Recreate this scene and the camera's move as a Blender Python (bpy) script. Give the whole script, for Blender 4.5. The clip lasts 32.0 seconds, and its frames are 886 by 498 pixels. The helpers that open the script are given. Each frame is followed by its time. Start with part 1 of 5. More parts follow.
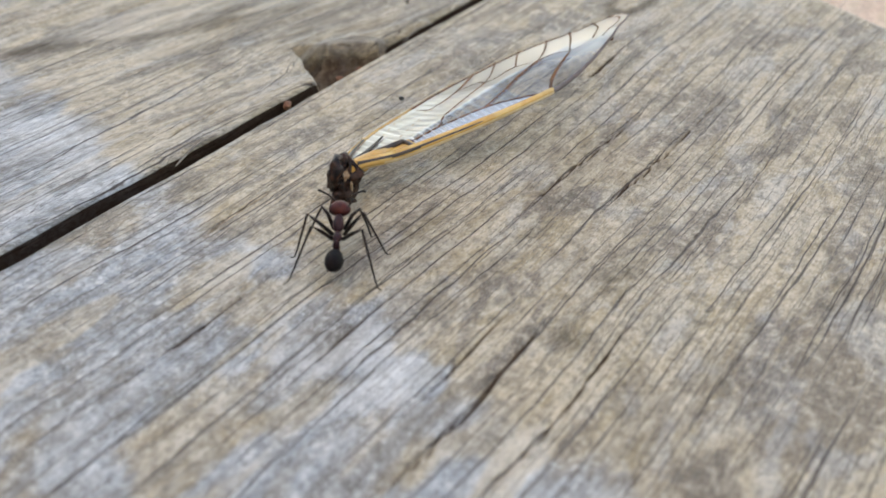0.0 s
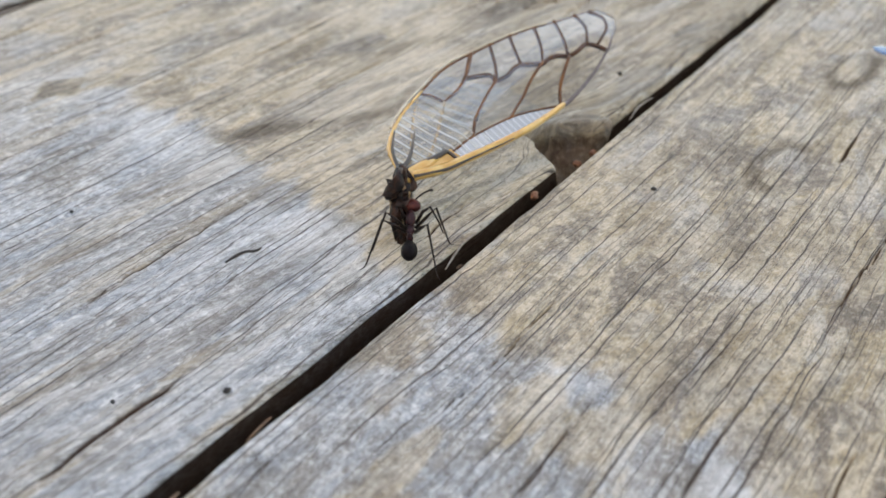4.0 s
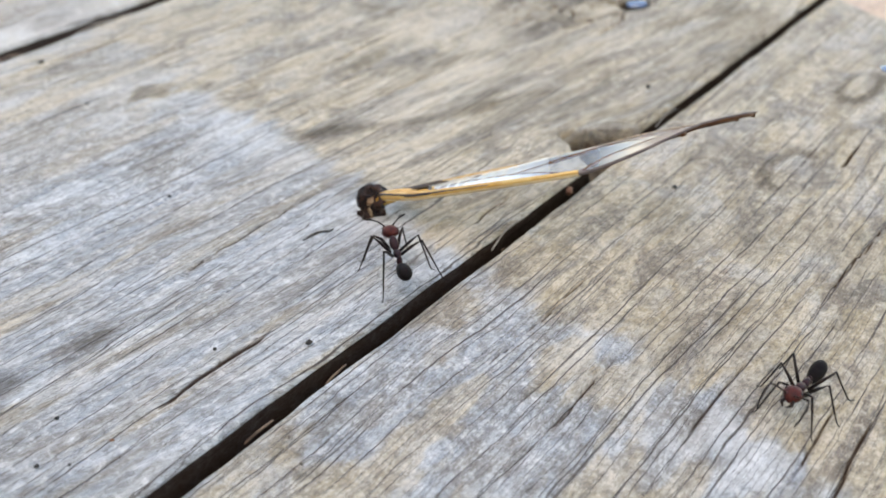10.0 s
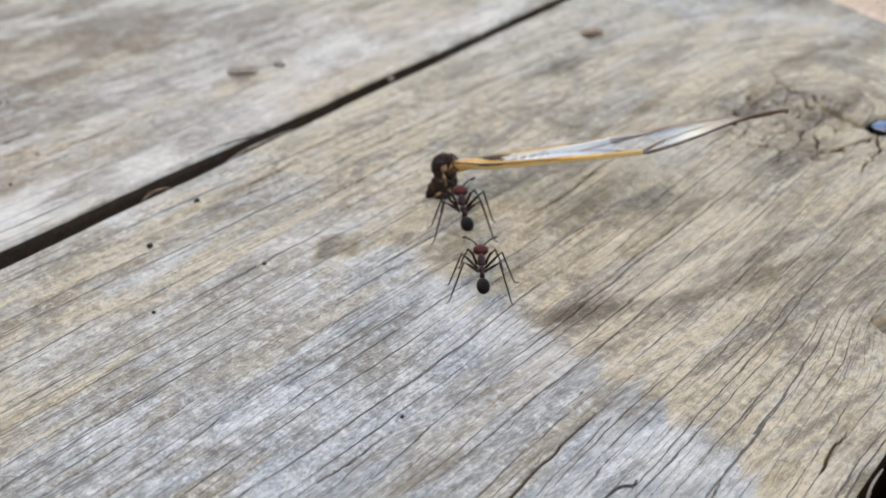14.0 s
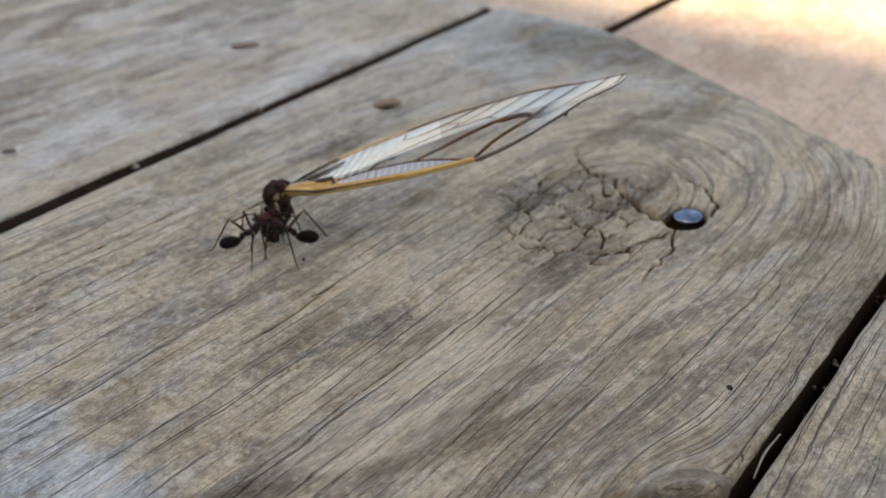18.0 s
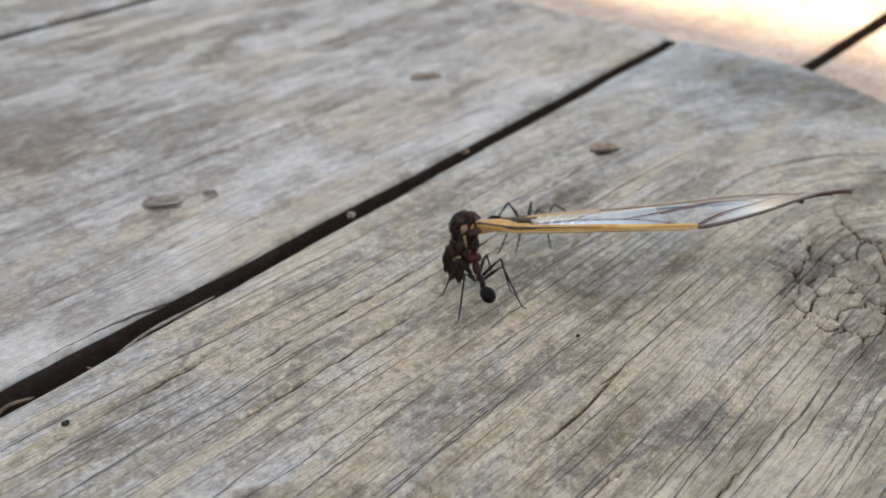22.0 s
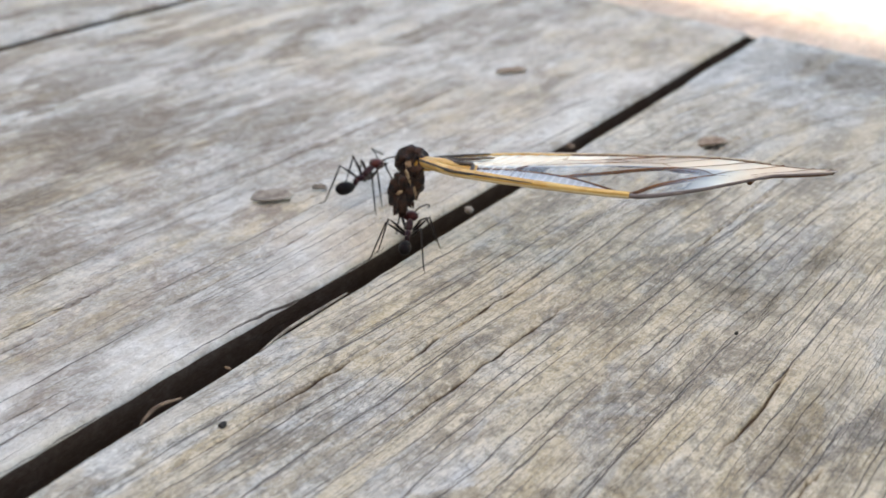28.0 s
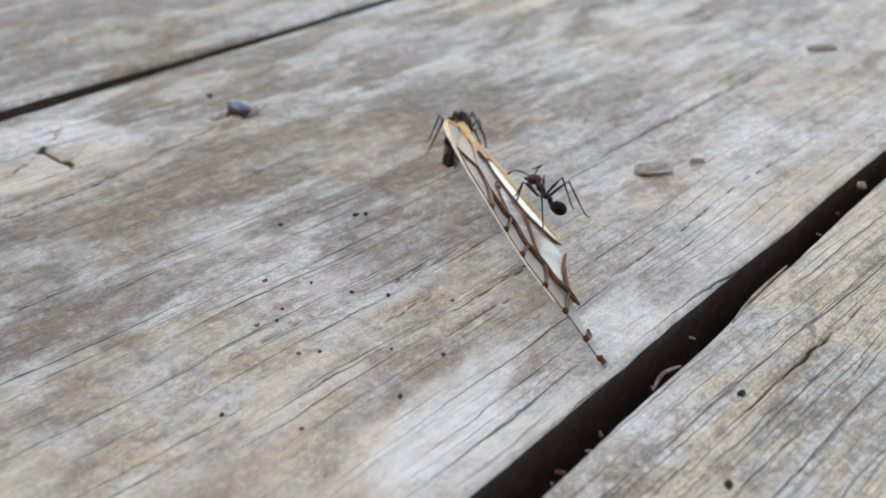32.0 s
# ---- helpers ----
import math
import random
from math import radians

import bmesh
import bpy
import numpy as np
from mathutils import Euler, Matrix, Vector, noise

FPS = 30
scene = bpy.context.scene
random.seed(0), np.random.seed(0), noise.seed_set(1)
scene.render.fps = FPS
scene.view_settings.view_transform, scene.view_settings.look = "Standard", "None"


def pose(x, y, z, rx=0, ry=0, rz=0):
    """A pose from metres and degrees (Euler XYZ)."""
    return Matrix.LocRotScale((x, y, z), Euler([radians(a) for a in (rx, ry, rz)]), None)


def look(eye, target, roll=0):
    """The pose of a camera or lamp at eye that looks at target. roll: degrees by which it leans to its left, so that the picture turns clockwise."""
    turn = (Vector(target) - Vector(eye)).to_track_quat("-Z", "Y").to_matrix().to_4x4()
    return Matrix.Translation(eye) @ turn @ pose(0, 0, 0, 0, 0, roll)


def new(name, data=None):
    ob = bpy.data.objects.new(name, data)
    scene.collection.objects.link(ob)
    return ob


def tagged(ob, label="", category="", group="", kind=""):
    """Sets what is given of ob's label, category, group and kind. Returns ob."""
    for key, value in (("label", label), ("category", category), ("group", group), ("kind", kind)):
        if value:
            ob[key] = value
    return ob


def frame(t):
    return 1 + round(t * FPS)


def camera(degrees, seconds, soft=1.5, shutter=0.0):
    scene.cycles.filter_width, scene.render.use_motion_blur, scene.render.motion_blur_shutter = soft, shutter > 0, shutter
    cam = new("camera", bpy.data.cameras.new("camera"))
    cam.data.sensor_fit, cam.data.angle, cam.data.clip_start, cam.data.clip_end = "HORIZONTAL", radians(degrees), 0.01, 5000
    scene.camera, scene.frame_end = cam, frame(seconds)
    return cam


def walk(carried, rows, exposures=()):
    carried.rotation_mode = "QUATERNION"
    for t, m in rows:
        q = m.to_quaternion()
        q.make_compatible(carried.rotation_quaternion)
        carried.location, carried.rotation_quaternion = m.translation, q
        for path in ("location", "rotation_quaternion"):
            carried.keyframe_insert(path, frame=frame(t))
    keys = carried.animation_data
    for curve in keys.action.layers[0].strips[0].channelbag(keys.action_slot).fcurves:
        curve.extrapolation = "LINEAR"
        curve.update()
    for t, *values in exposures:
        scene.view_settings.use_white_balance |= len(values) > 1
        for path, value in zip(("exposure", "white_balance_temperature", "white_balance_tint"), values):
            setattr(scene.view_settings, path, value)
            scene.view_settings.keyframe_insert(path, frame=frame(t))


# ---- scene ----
MM = 0.001
cam = camera(48.54, 32.0, soft=1.7)
cam.data.dof.use_dof = True
cam.data.dof.focus_distance, cam.data.dof.aperture_fstop = 0.092, 36.0
# t, then millimetres and degrees of pose()
PATH = [
    (0.0, 9.93, -4.85, 47.91, 54.60, -1.03, -55.67),
    (0.5, 3.87, 0.39, 47.48, 54.61, -0.91, -54.81),
    (1.0, -0.19, 6.27, 48.18, 54.49, -0.44, -53.88),
    (1.5, -3.15, 8.18, 48.70, 54.44, -0.32, -53.54),
    (2.0, 7.02, -0.14, 48.67, 53.98, -0.63, -54.49),
    (2.5, 12.34, 0.68, 48.31, 54.41, -0.61, -55.69),
    (3.0, 10.06, 7.46, 48.93, 54.45, -0.63, -55.77),
    (3.5, 6.58, 19.12, 51.06, 54.74, -0.08, -54.44),
    (5.5, -6.01, 15.53, 56.48, 55.24, -0.39, -53.67),
    (6.0, -11.42, 14.46, 57.24, 55.29, -0.19, -51.73),
    (6.5, -14.99, 15.19, 56.82, 55.23, -0.39, -51.55),
    (7.0, -14.74, 17.10, 58.35, 55.45, -0.17, -51.29),
    (7.5, -15.91, 19.19, 59.08, 55.55, -0.32, -51.12),
    (8.0, -14.39, 19.63, 59.52, 55.80, -0.34, -51.09),
    (8.5, -13.49, 18.77, 58.82, 55.80, -0.22, -51.18),
    (9.0, -11.32, 16.66, 58.01, 55.79, -0.16, -51.29),
    (9.5, -9.42, 13.03, 58.65, 55.85, -0.15, -51.48),
    (10.0, -8.56, 12.02, 58.47, 55.87, -0.16, -51.92),
    (10.5, -6.73, 11.97, 60.16, 56.13, -0.25, -52.36),
    (11.0, -7.08, 15.74, 60.53, 56.17, -0.47, -52.59),
    (11.5, -14.25, 29.19, 58.09, 56.16, -0.37, -52.06),
    (12.0, -14.59, 38.92, 57.12, 56.50, 0.02, -51.20),
    (12.5, -12.10, 47.26, 57.04, 56.99, 0.12, -50.57),
    (13.0, -7.63, 49.73, 58.94, 57.56, 0.05, -50.20),
    (13.5, -2.06, 51.00, 57.09, 58.01, -0.16, -50.34),
    (14.0, 0.46, 51.73, 58.01, 58.17, -0.20, -49.97),
    (14.5, 8.38, 50.41, 57.19, 58.34, -0.36, -50.49),
    (15.0, 14.06, 50.09, 57.68, 58.59, -0.42, -50.99),
    (15.5, 18.03, 48.97, 57.19, 58.83, -0.43, -51.57),
    (17.5, 33.10, 44.72, 58.21, 59.40, -0.42, -52.96),
    (18.0, 35.30, 45.28, 57.27, 59.64, -0.29, -52.77),
    (18.5, 35.32, 49.67, 56.57, 59.79, -0.46, -52.53),
    (19.0, 36.27, 53.89, 56.09, 59.79, -0.51, -52.28),
    (19.5, 36.10, 55.44, 56.46, 59.98, -0.56, -52.10),
    (20.0, 34.22, 57.82, 57.07, 60.13, -0.59, -51.91),
    (20.5, 32.70, 61.62, 56.76, 60.26, -0.62, -51.57),
    (21.0, 33.84, 64.29, 56.15, 60.36, -0.60, -51.25),
    (21.5, 33.92, 69.11, 55.65, 60.38, -0.87, -50.95),
    (22.0, 30.43, 74.86, 55.88, 60.26, -1.01, -50.36),
    (22.5, 31.06, 74.86, 56.94, 60.46, -1.13, -50.33),
    (23.0, 31.63, 76.27, 53.79, 60.40, -0.70, -50.60),
    (23.5, 35.05, 75.90, 51.06, 60.33, -1.11, -51.25),
    (24.0, 37.63, 75.20, 49.18, 60.08, -0.93, -51.69),
    (24.5, 40.18, 71.27, 49.36, 60.01, -0.64, -51.95),
    (26.5, 30.79, 77.81, 50.37, 60.23, -1.23, -52.16),
    (27.0, 27.49, 82.69, 52.06, 60.35, -1.38, -51.61),
    (27.5, 23.92, 86.43, 53.52, 60.68, -1.52, -51.30),
    (28.0, 23.16, 88.76, 52.26, 60.68, -1.26, -50.84),
    (28.5, 19.71, 92.90, 51.27, 60.90, -1.02, -50.34),
    (29.0, 20.99, 94.56, 49.89, 60.79, -0.89, -50.23),
    (29.5, 17.34, 99.14, 50.30, 60.92, -0.87, -50.08),
    (30.0, 13.07, 106.20, 50.31, 60.65, -0.61, -49.22),
    (30.5, 10.06, 111.59, 49.17, 60.59, -0.18, -48.03),
    (31.0, 8.78, 112.39, 49.61, 60.54, -0.06, -47.75),
    (31.5, 4.43, 112.70, 50.26, 60.58, 0.10, -47.24),
    (32.0, -0.45, 115.75, 49.05, 60.36, 0.23, -46.58),
]
# the phone's own exposure and white balance
EXPOSURES = [(t, stops, kelvin, 10) for t, stops, kelvin in ((0, 1.88, 9100), (2, 1.96, 9200), (3.5, 1.93, 9150), (6, 2.14, 8900), (10, 2.13, 8900), (11, 2.04, 8900), (13, 2.02, 8900), (14, 1.95, 9400), (15.5, 1.47, 9100), (18, 1.25, 9050), (20, 1.26, 9000), (21, 1.33, 9050), (22, 1.58, 8900), (23, 1.73, 9100), (24, 1.7, 9150), (27, 1.63, 9250), (28, 1.93, 8800), (30, 1.92, 8600), (31, 1.83, 8600), (32, 1.83, 8600))]
walk(cam, [(t, pose(x * MM, y * MM, z * MM, rx, ry, rz)) for t, x, y, z, rx, ry, rz in PATH], EXPOSURES)

# ---- daylight: an added slab out of view keeps the deck in open shade, sun falls past it ----
SUN_ELEV, SUN_AZ = 60.0, -90.0
world = bpy.data.worlds.new("sky")
scene.world = world
world.use_nodes = True
wn = world.node_tree.nodes
sky = wn.new("ShaderNodeTexSky")
sky.sky_type, sky.sun_disc = "NISHITA", False
sky.sun_elevation, sky.sun_rotation = radians(SUN_ELEV), radians(SUN_AZ)
sky.dust_density, sky.air_density = 1.5, 1.0
world.node_tree.links.new(sky.outputs[0], wn["Background"].inputs[0])
wn["Background"].inputs[1].default_value = 0.15
sun = new("sun", bpy.data.lights.new("sun", "SUN"))
sun.data.energy, sun.data.angle, sun.data.color = 4.5, radians(0.6), (1.0, 0.93, 0.82)
sun.matrix_world = look((-1.2, 0.1, 2.5), (0.243, 0.1, 0.0))

# ---- materials ----
class Mat:
    """A node material with a Principled shader and a few short ways to wire it."""

    def __init__(self, name, base=(0.5, 0.5, 0.5), rough=0.5, metal=0.0, spec=0.5):
        self.m = bpy.data.materials.new(name)
        self.m.use_nodes = True
        self.t = self.m.node_tree
        self.b = self.t.nodes["Principled BSDF"]
        self.b.inputs["Base Color"].default_value = (*base, 1)
        self.b.inputs["Roughness"].default_value = rough
        self.b.inputs["Metallic"].default_value = metal
        self.b.inputs["Specular IOR Level"].default_value = spec

    def put(self, socket, value):
        if isinstance(value, bpy.types.NodeSocket):
            self.t.links.new(value, socket)
        elif value is not None:
            socket.default_value = value

    def node(self, kind, **ins):
        n = self.t.nodes.new(kind)
        for k, v in ins.items():
            self.put(n.inputs[k.replace("_", " ")], v)
        return n

    def math(self, op, a, b=0.0, c=None, clamp=False):
        n = self.t.nodes.new("ShaderNodeMath")
        n.operation, n.use_clamp = op, clamp
        for i, v in enumerate((a, b, c)):
            if v is not None:
                self.put(n.inputs[i], v)
        return n.outputs[0]

    def attr(self, name):
        n = self.t.nodes.new("ShaderNodeAttribute")
        n.attribute_name = name
        return n.outputs["Fac"]

    def coords(self, which="Object", scale=(1, 1, 1), loc=(0, 0, 0)):
        c = self.t.nodes.new("ShaderNodeTexCoord")
        mp = self.node("ShaderNodeMapping")
        mp.inputs["Scale"].default_value, mp.inputs["Location"].default_value = scale, loc
        self.t.links.new(c.outputs[which], mp.inputs["Vector"])
        return mp.outputs[0]

    def noise(self, vec, scale=1.0, detail=4.0, rough=0.55, distort=0.0):
        n = self.node("ShaderNodeTexNoise", Vector=vec, Scale=scale, Detail=detail, Roughness=rough, Distortion=distort)
        return n.outputs["Fac"]

    def span(self, value, lo, hi, a=0.0, b=1.0):
        n = self.t.nodes.new("ShaderNodeMapRange")
        n.interpolation_type = "SMOOTHSTEP"
        for i, v in enumerate((value, lo, hi, a, b)):
            self.put(n.inputs[i], v)
        return n.outputs[0]

    def mix(self, fac, a, b, blend="MIX"):
        n = self.t.nodes.new("ShaderNodeMix")
        n.data_type, n.blend_type = "RGBA", blend
        n.clamp_factor = True
        self.put(n.inputs[0], fac)
        for i, v in ((6, a), (7, b)):
            self.put(n.inputs[i], v if isinstance(v, bpy.types.NodeSocket) else (*v, 1))
        return n.outputs[2]

    def color(self, socket):
        self.put(self.b.inputs["Base Color"], socket)
        return self

    def bump(self, height, strength=0.5, dist=0.0001):
        n = self.node("ShaderNodeBump", Height=height, Strength=strength, Distance=dist)
        self.put(self.b.inputs["Normal"], n.outputs[0])
        return self


def wood_material(name, grey, warm, dark, pale, rough=0.6, streaky=1.0, fine=1.0, split=0.0, clump=(0.065, 0.15), patchy=0.0, brown=(0.215, 0.165, 0.115), chalk=(0.55, 0.57, 0.585)):
    """Weathered softwood. The grain follows the mesh's own grain map (UV: millimetres along and across the grain)."""
    w = Mat(name, rough=rough, spec=0.5)
    w.b.inputs["Sheen Roughness"].default_value = 0.4
    pale = w.mix(w.span(w.attr("warm"), 0.15, 0.9), pale, tuple(a * b for a, b in zip(pale, (0.93, 0.815, 0.66))))  # bleached wood is creamier where it is warm
    streak = w.noise(w.coords("UV", (0.16, 1.5, 1), (7, 3, 0)), 1.0, 7, 0.72, 0.3)
    fibre = w.noise(w.coords("UV", (1.7, 4.2, 1)), 1.0, 4, 0.75, 0.2)
    blot = w.noise(w.coords("UV", (0.06, 0.17, 1), (2, 9, 0)), 1.0, 6, 0.62, 0.8)
    mott = w.noise(w.coords("UV", (0.5, 0.62, 1), (4, 1, 0)), 1.0, 7, 0.75, 0.4)
    speck = w.noise(w.coords("UV", (2.2, 3.2, 1)), 1.0, 4, 0.75)
    # hairline checks: thin lines along the grain at uneven distances, each broken up in its own way
    uvn = w.t.nodes.new("ShaderNodeSeparateXYZ")
    w.t.links.new(w.coords("UV"), uvn.inputs[0])
    along, across = uvn.outputs[0], uvn.outputs[1]
    lines = []
    for pitch, shift, width, lo in ((0.23, 3.0, 0.11, 0.40), (0.51, 17.0, 0.08, 0.40), (1.07, 29.0, 0.055, 0.44), (1.93, 41.0, 0.036, 0.44)):
        slow = w.noise(w.coords("UV", (0.011, 0.05, 1), (shift, 5, 0)), 1.0, 1, 0.5)
        jit = w.noise(w.coords("UV", (0.16, 0.5, 1), (shift, 2, 0)), 1.0, 3, 0.6)
        row = w.math("ADD", w.math("MULTIPLY", across, pitch), w.math("ADD", w.math("MULTIPLY", slow, 1.6), w.math("MULTIPLY", jit, pitch * 0.9)))
        dist = w.math("DIVIDE", w.math("ABSOLUTE", w.math("SUBTRACT", w.math("FRACT", row), 0.5)), pitch)
        cell = w.t.nodes.new("ShaderNodeCombineXYZ")
        w.t.links.new(w.math("MULTIPLY", along, 0.030), cell.inputs[0])
        w.t.links.new(w.math("MULTIPLY", w.math("FLOOR", row), 7.31), cell.inputs[1])
        gate = w.noise(cell.outputs[0], 1.0, 3, 0.6)
        lo = lo + split
        wide = w.span(gate, lo, lo + 0.22, 0.0, width)
        lines.append(w.math("MULTIPLY", w.span(w.math("DIVIDE", dist, w.math("ADD", wide, 0.004)), 1.2, 0.5), w.span(gate, lo, lo + 0.05)))
    check = w.math("MAXIMUM", w.math("MAXIMUM", lines[0], lines[1]), w.math("MAXIMUM", w.math("MULTIPLY", lines[2], 0.9), w.math("MULTIPLY", lines[3], 0.7)))
    patch = w.noise(w.coords("UV", (*clump, 1), (11, 4, 0)), 1.0, 5, 0.66, 0.6)
    cloud = w.noise(w.coords("UV", (0.11, 0.19, 1), (1, 21, 0)), 1.0, 5, 0.66, 0.5)
    ochre = w.noise(w.coords("UV", (0.10, 0.36, 1), (31, 8, 0)), 1.0, 5, 0.68, 0.4)
    grit = w.noise(w.coords("UV", (3.4, 4.6, 1), (5, 5, 0)), 1.0, 3, 0.7)
    warmth = w.math("ADD", w.attr("warm"), w.math("ADD", w.math("MULTIPLY", w.math("SUBTRACT", blot, 0.5), 0.9), w.math("MULTIPLY", w.math("SUBTRACT", mott, 0.5), 0.7)))
    c = w.mix(w.span(warmth, -0.1, 1.1), grey, warm)
    c = w.mix(w.math("MULTIPLY", w.span(ochre, 0.50, 0.59), w.math("ADD", 0.15, w.math("MULTIPLY", w.attr("warm"), 0.7))), c, (0.44, 0.335, 0.19))
    c = w.mix(w.math("MULTIPLY", w.span(patch, 0.49, 0.58), w.math("ADD", 0.46 + patchy, w.math("MULTIPLY", w.attr("warm"), 0.4 - patchy))), c, brown)
    c = w.mix(w.math("MULTIPLY", w.span(cloud, 0.51, 0.6), w.math("SUBTRACT", 0.66, w.math("MULTIPLY", w.attr("warm"), 0.3))), c, chalk)
    c = w.mix(w.math("MULTIPLY", w.span(blot, 0.53, 0.62), 0.3), c, brown)
    c = w.mix(w.math("MULTIPLY", w.span(blot, 0.46, 0.37), 0.34), c, pale)
    c = w.mix(w.math("MULTIPLY", w.span(streak, 0.50, 0.68), 0.46 * streaky), c, dark)
    c = w.mix(w.math("MULTIPLY", w.span(streak, 0.46, 0.28), 0.36 * streaky), c, pale)
    c = w.mix(w.math("MULTIPLY", w.span(mott, 0.51, 0.63), 0.38 * fine), c, dark)
    c = w.mix(w.math("MULTIPLY", w.span(mott, 0.48, 0.36), 0.44 * fine), c, pale)
    c = w.mix(w.math("MULTIPLY", w.span(fibre, 0.52, 0.65), 0.62 * fine), c, dark)
    c = w.mix(w.math("MULTIPLY", w.span(fibre, 0.46, 0.34), 0.5 * fine), c, pale)
    c = w.mix(w.math("MULTIPLY", w.span(speck, 0.55, 0.66), 0.5 * fine), c, dark)
    c = w.mix(w.math("MULTIPLY", w.span(grit, 0.43, 0.32), 0.4 * fine), c, pale)
    c = w.mix(w.math("MULTIPLY", w.span(grit, 0.58, 0.68), 0.4 * fine), c, dark)
    dust = w.noise(w.coords("Object"), 850.0, 5, 0.78)
    c = w.mix(w.math("MULTIPLY", w.span(dust, 0.53, 0.64), 0.5 * fine), c, dark)
    c = w.mix(w.math("MULTIPLY", w.span(dust, 0.47, 0.36), 0.5 * fine), c, pale)
    c = w.mix(w.math("MULTIPLY", w.attr("pale"), w.span(streak, 0.2, 0.6, 1.0, 0.5)), c, pale)
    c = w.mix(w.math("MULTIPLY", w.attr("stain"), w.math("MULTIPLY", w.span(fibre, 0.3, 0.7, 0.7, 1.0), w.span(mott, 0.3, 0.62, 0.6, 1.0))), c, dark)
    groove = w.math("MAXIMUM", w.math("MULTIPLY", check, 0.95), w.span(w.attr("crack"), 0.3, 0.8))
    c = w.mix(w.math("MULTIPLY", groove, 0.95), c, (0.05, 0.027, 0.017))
    w.color(c)
    matt = w.math("MAXIMUM", w.math("MULTIPLY", w.attr("stain"), 0.9), w.span(w.attr("crack"), 0.15, 0.5))
    w.put(w.b.inputs["Specular IOR Level"], w.math("MULTIPLY", w.math("SUBTRACT", 1.0, matt), 0.5))
    w.put(w.b.inputs["Sheen Weight"], w.math("MULTIPLY", w.math("SUBTRACT", 1.0, matt), 0.32))  # sheen of frayed fibres, added to brighten far wood in place of real light
    h = w.math("ADD", w.math("MULTIPLY", streak, 0.5), w.math("ADD", w.math("MULTIPLY", fibre, 0.8), w.math("MULTIPLY", speck, 0.6)))
    h = w.math("SUBTRACT", h, w.math("MULTIPLY", check, 1.6))
    return w.bump(h, 0.9, 0.00013).m


# the dark grey also stands in for near shade, the warm tan for brighter light
WOOD = wood_material("weathered_wood", (0.315, 0.35, 0.388), (0.545, 0.445, 0.305), (0.10, 0.08, 0.06), (0.80, 0.795, 0.77))
WOOD_UPPER = wood_material("weathered_wood_mottled", (0.43, 0.43, 0.42), (0.43, 0.375, 0.295), (0.165, 0.125, 0.095), (0.78, 0.76, 0.725), streaky=0.3, fine=0.9, split=0.06, clump=(0.12, 0.15), patchy=0.2, brown=(0.25, 0.183, 0.142), chalk=(0.63, 0.63, 0.62))
WOOD_FAR = wood_material("light_tan_wood", (0.70, 0.51, 0.39), (0.66, 0.46, 0.33), (0.36, 0.22, 0.15), (0.82, 0.68, 0.56), streaky=0.3, split=0.1, clump=(0.035, 0.06), brown=(0.40, 0.23, 0.15), chalk=(0.76, 0.62, 0.52))


def shaded(name, base, other, scale, rough, metal=0.0, spec=0.5, bump=0.3, dist=0.00005):
    w = Mat(name, rough=rough, metal=metal, spec=spec)
    n = w.noise(w.coords("Object"), scale, 4, 0.6)
    w.color(w.mix(w.span(n, 0.35, 0.68), base, other))
    return w.bump(n, bump, dist).m


SOIL = shaded("dark_soil", (0.022, 0.017, 0.013), (0.05, 0.038, 0.028), 300, 0.95, bump=1.0, dist=0.002)
NAIL = shaded("galvanised_steel", (0.14, 0.17, 0.23), (0.26, 0.30, 0.38), 700, 0.2, 1.0)
RUST = shaded("rusty_shank", (0.05, 0.03, 0.02), (0.12, 0.06, 0.03), 900, 0.8)
BARK = shaded("dry_brown_bark", (0.10, 0.06, 0.04), (0.24, 0.16, 0.11), 700, 0.85, bump=0.8)
GRIT = shaded("dark_grit", (0.02, 0.018, 0.017), (0.06, 0.05, 0.045), 1500, 0.9, bump=1.0)
LITTER = shaded("reddish_litter", (0.16, 0.06, 0.03), (0.32, 0.15, 0.075), 900, 0.75)
CHIP = shaded("brown_chip", (0.20, 0.135, 0.095), (0.38, 0.29, 0.22), 700, 0.8, bump=0.6)
ASH = shaded("grey_flake", (0.17, 0.135, 0.11), (0.33, 0.285, 0.24), 800, 0.85)
GASTER = shaded("black_chitin", (0.006, 0.004, 0.004), (0.011, 0.008, 0.008), 1800, 0.5, 0.0, 0.07, bump=0.4, dist=0.00002)
THORAX = shaded("purple_brown_chitin", (0.020, 0.007, 0.010), (0.040, 0.012, 0.012), 1600, 0.36, 0.0, 0.18, bump=0.4, dist=0.00002)
HEAD = shaded("red_chitin", (0.09, 0.016, 0.010), (0.04, 0.009, 0.009), 1500, 0.34, 0.0, 0.18, bump=0.4, dist=0.00002)
LEG = shaded("dark_leg_chitin", (0.012, 0.008, 0.007), (0.028, 0.014, 0.010), 2000, 0.4, 0.0, 0.18)
EYE = Mat("compound_eye", (0.01, 0.01, 0.012), 0.2).m
VEIN = shaded("brown_vein", (0.17, 0.062, 0.014), (0.075, 0.027, 0.008), 500, 0.5, spec=0.22, bump=0.4)
VEIN_DARK = shaded("dark_brown_vein", (0.10, 0.038, 0.012), (0.045, 0.018, 0.008), 500, 0.5, spec=0.22, bump=0.4)
VEIN_TAN = shaded("tan_vein", (0.42, 0.29, 0.14), (0.30, 0.18, 0.07), 450, 0.4, bump=0.3)
VEIN_CREAM = shaded("cream_margin", (0.58, 0.44, 0.25), (0.50, 0.33, 0.15), 450, 0.4, bump=0.3)
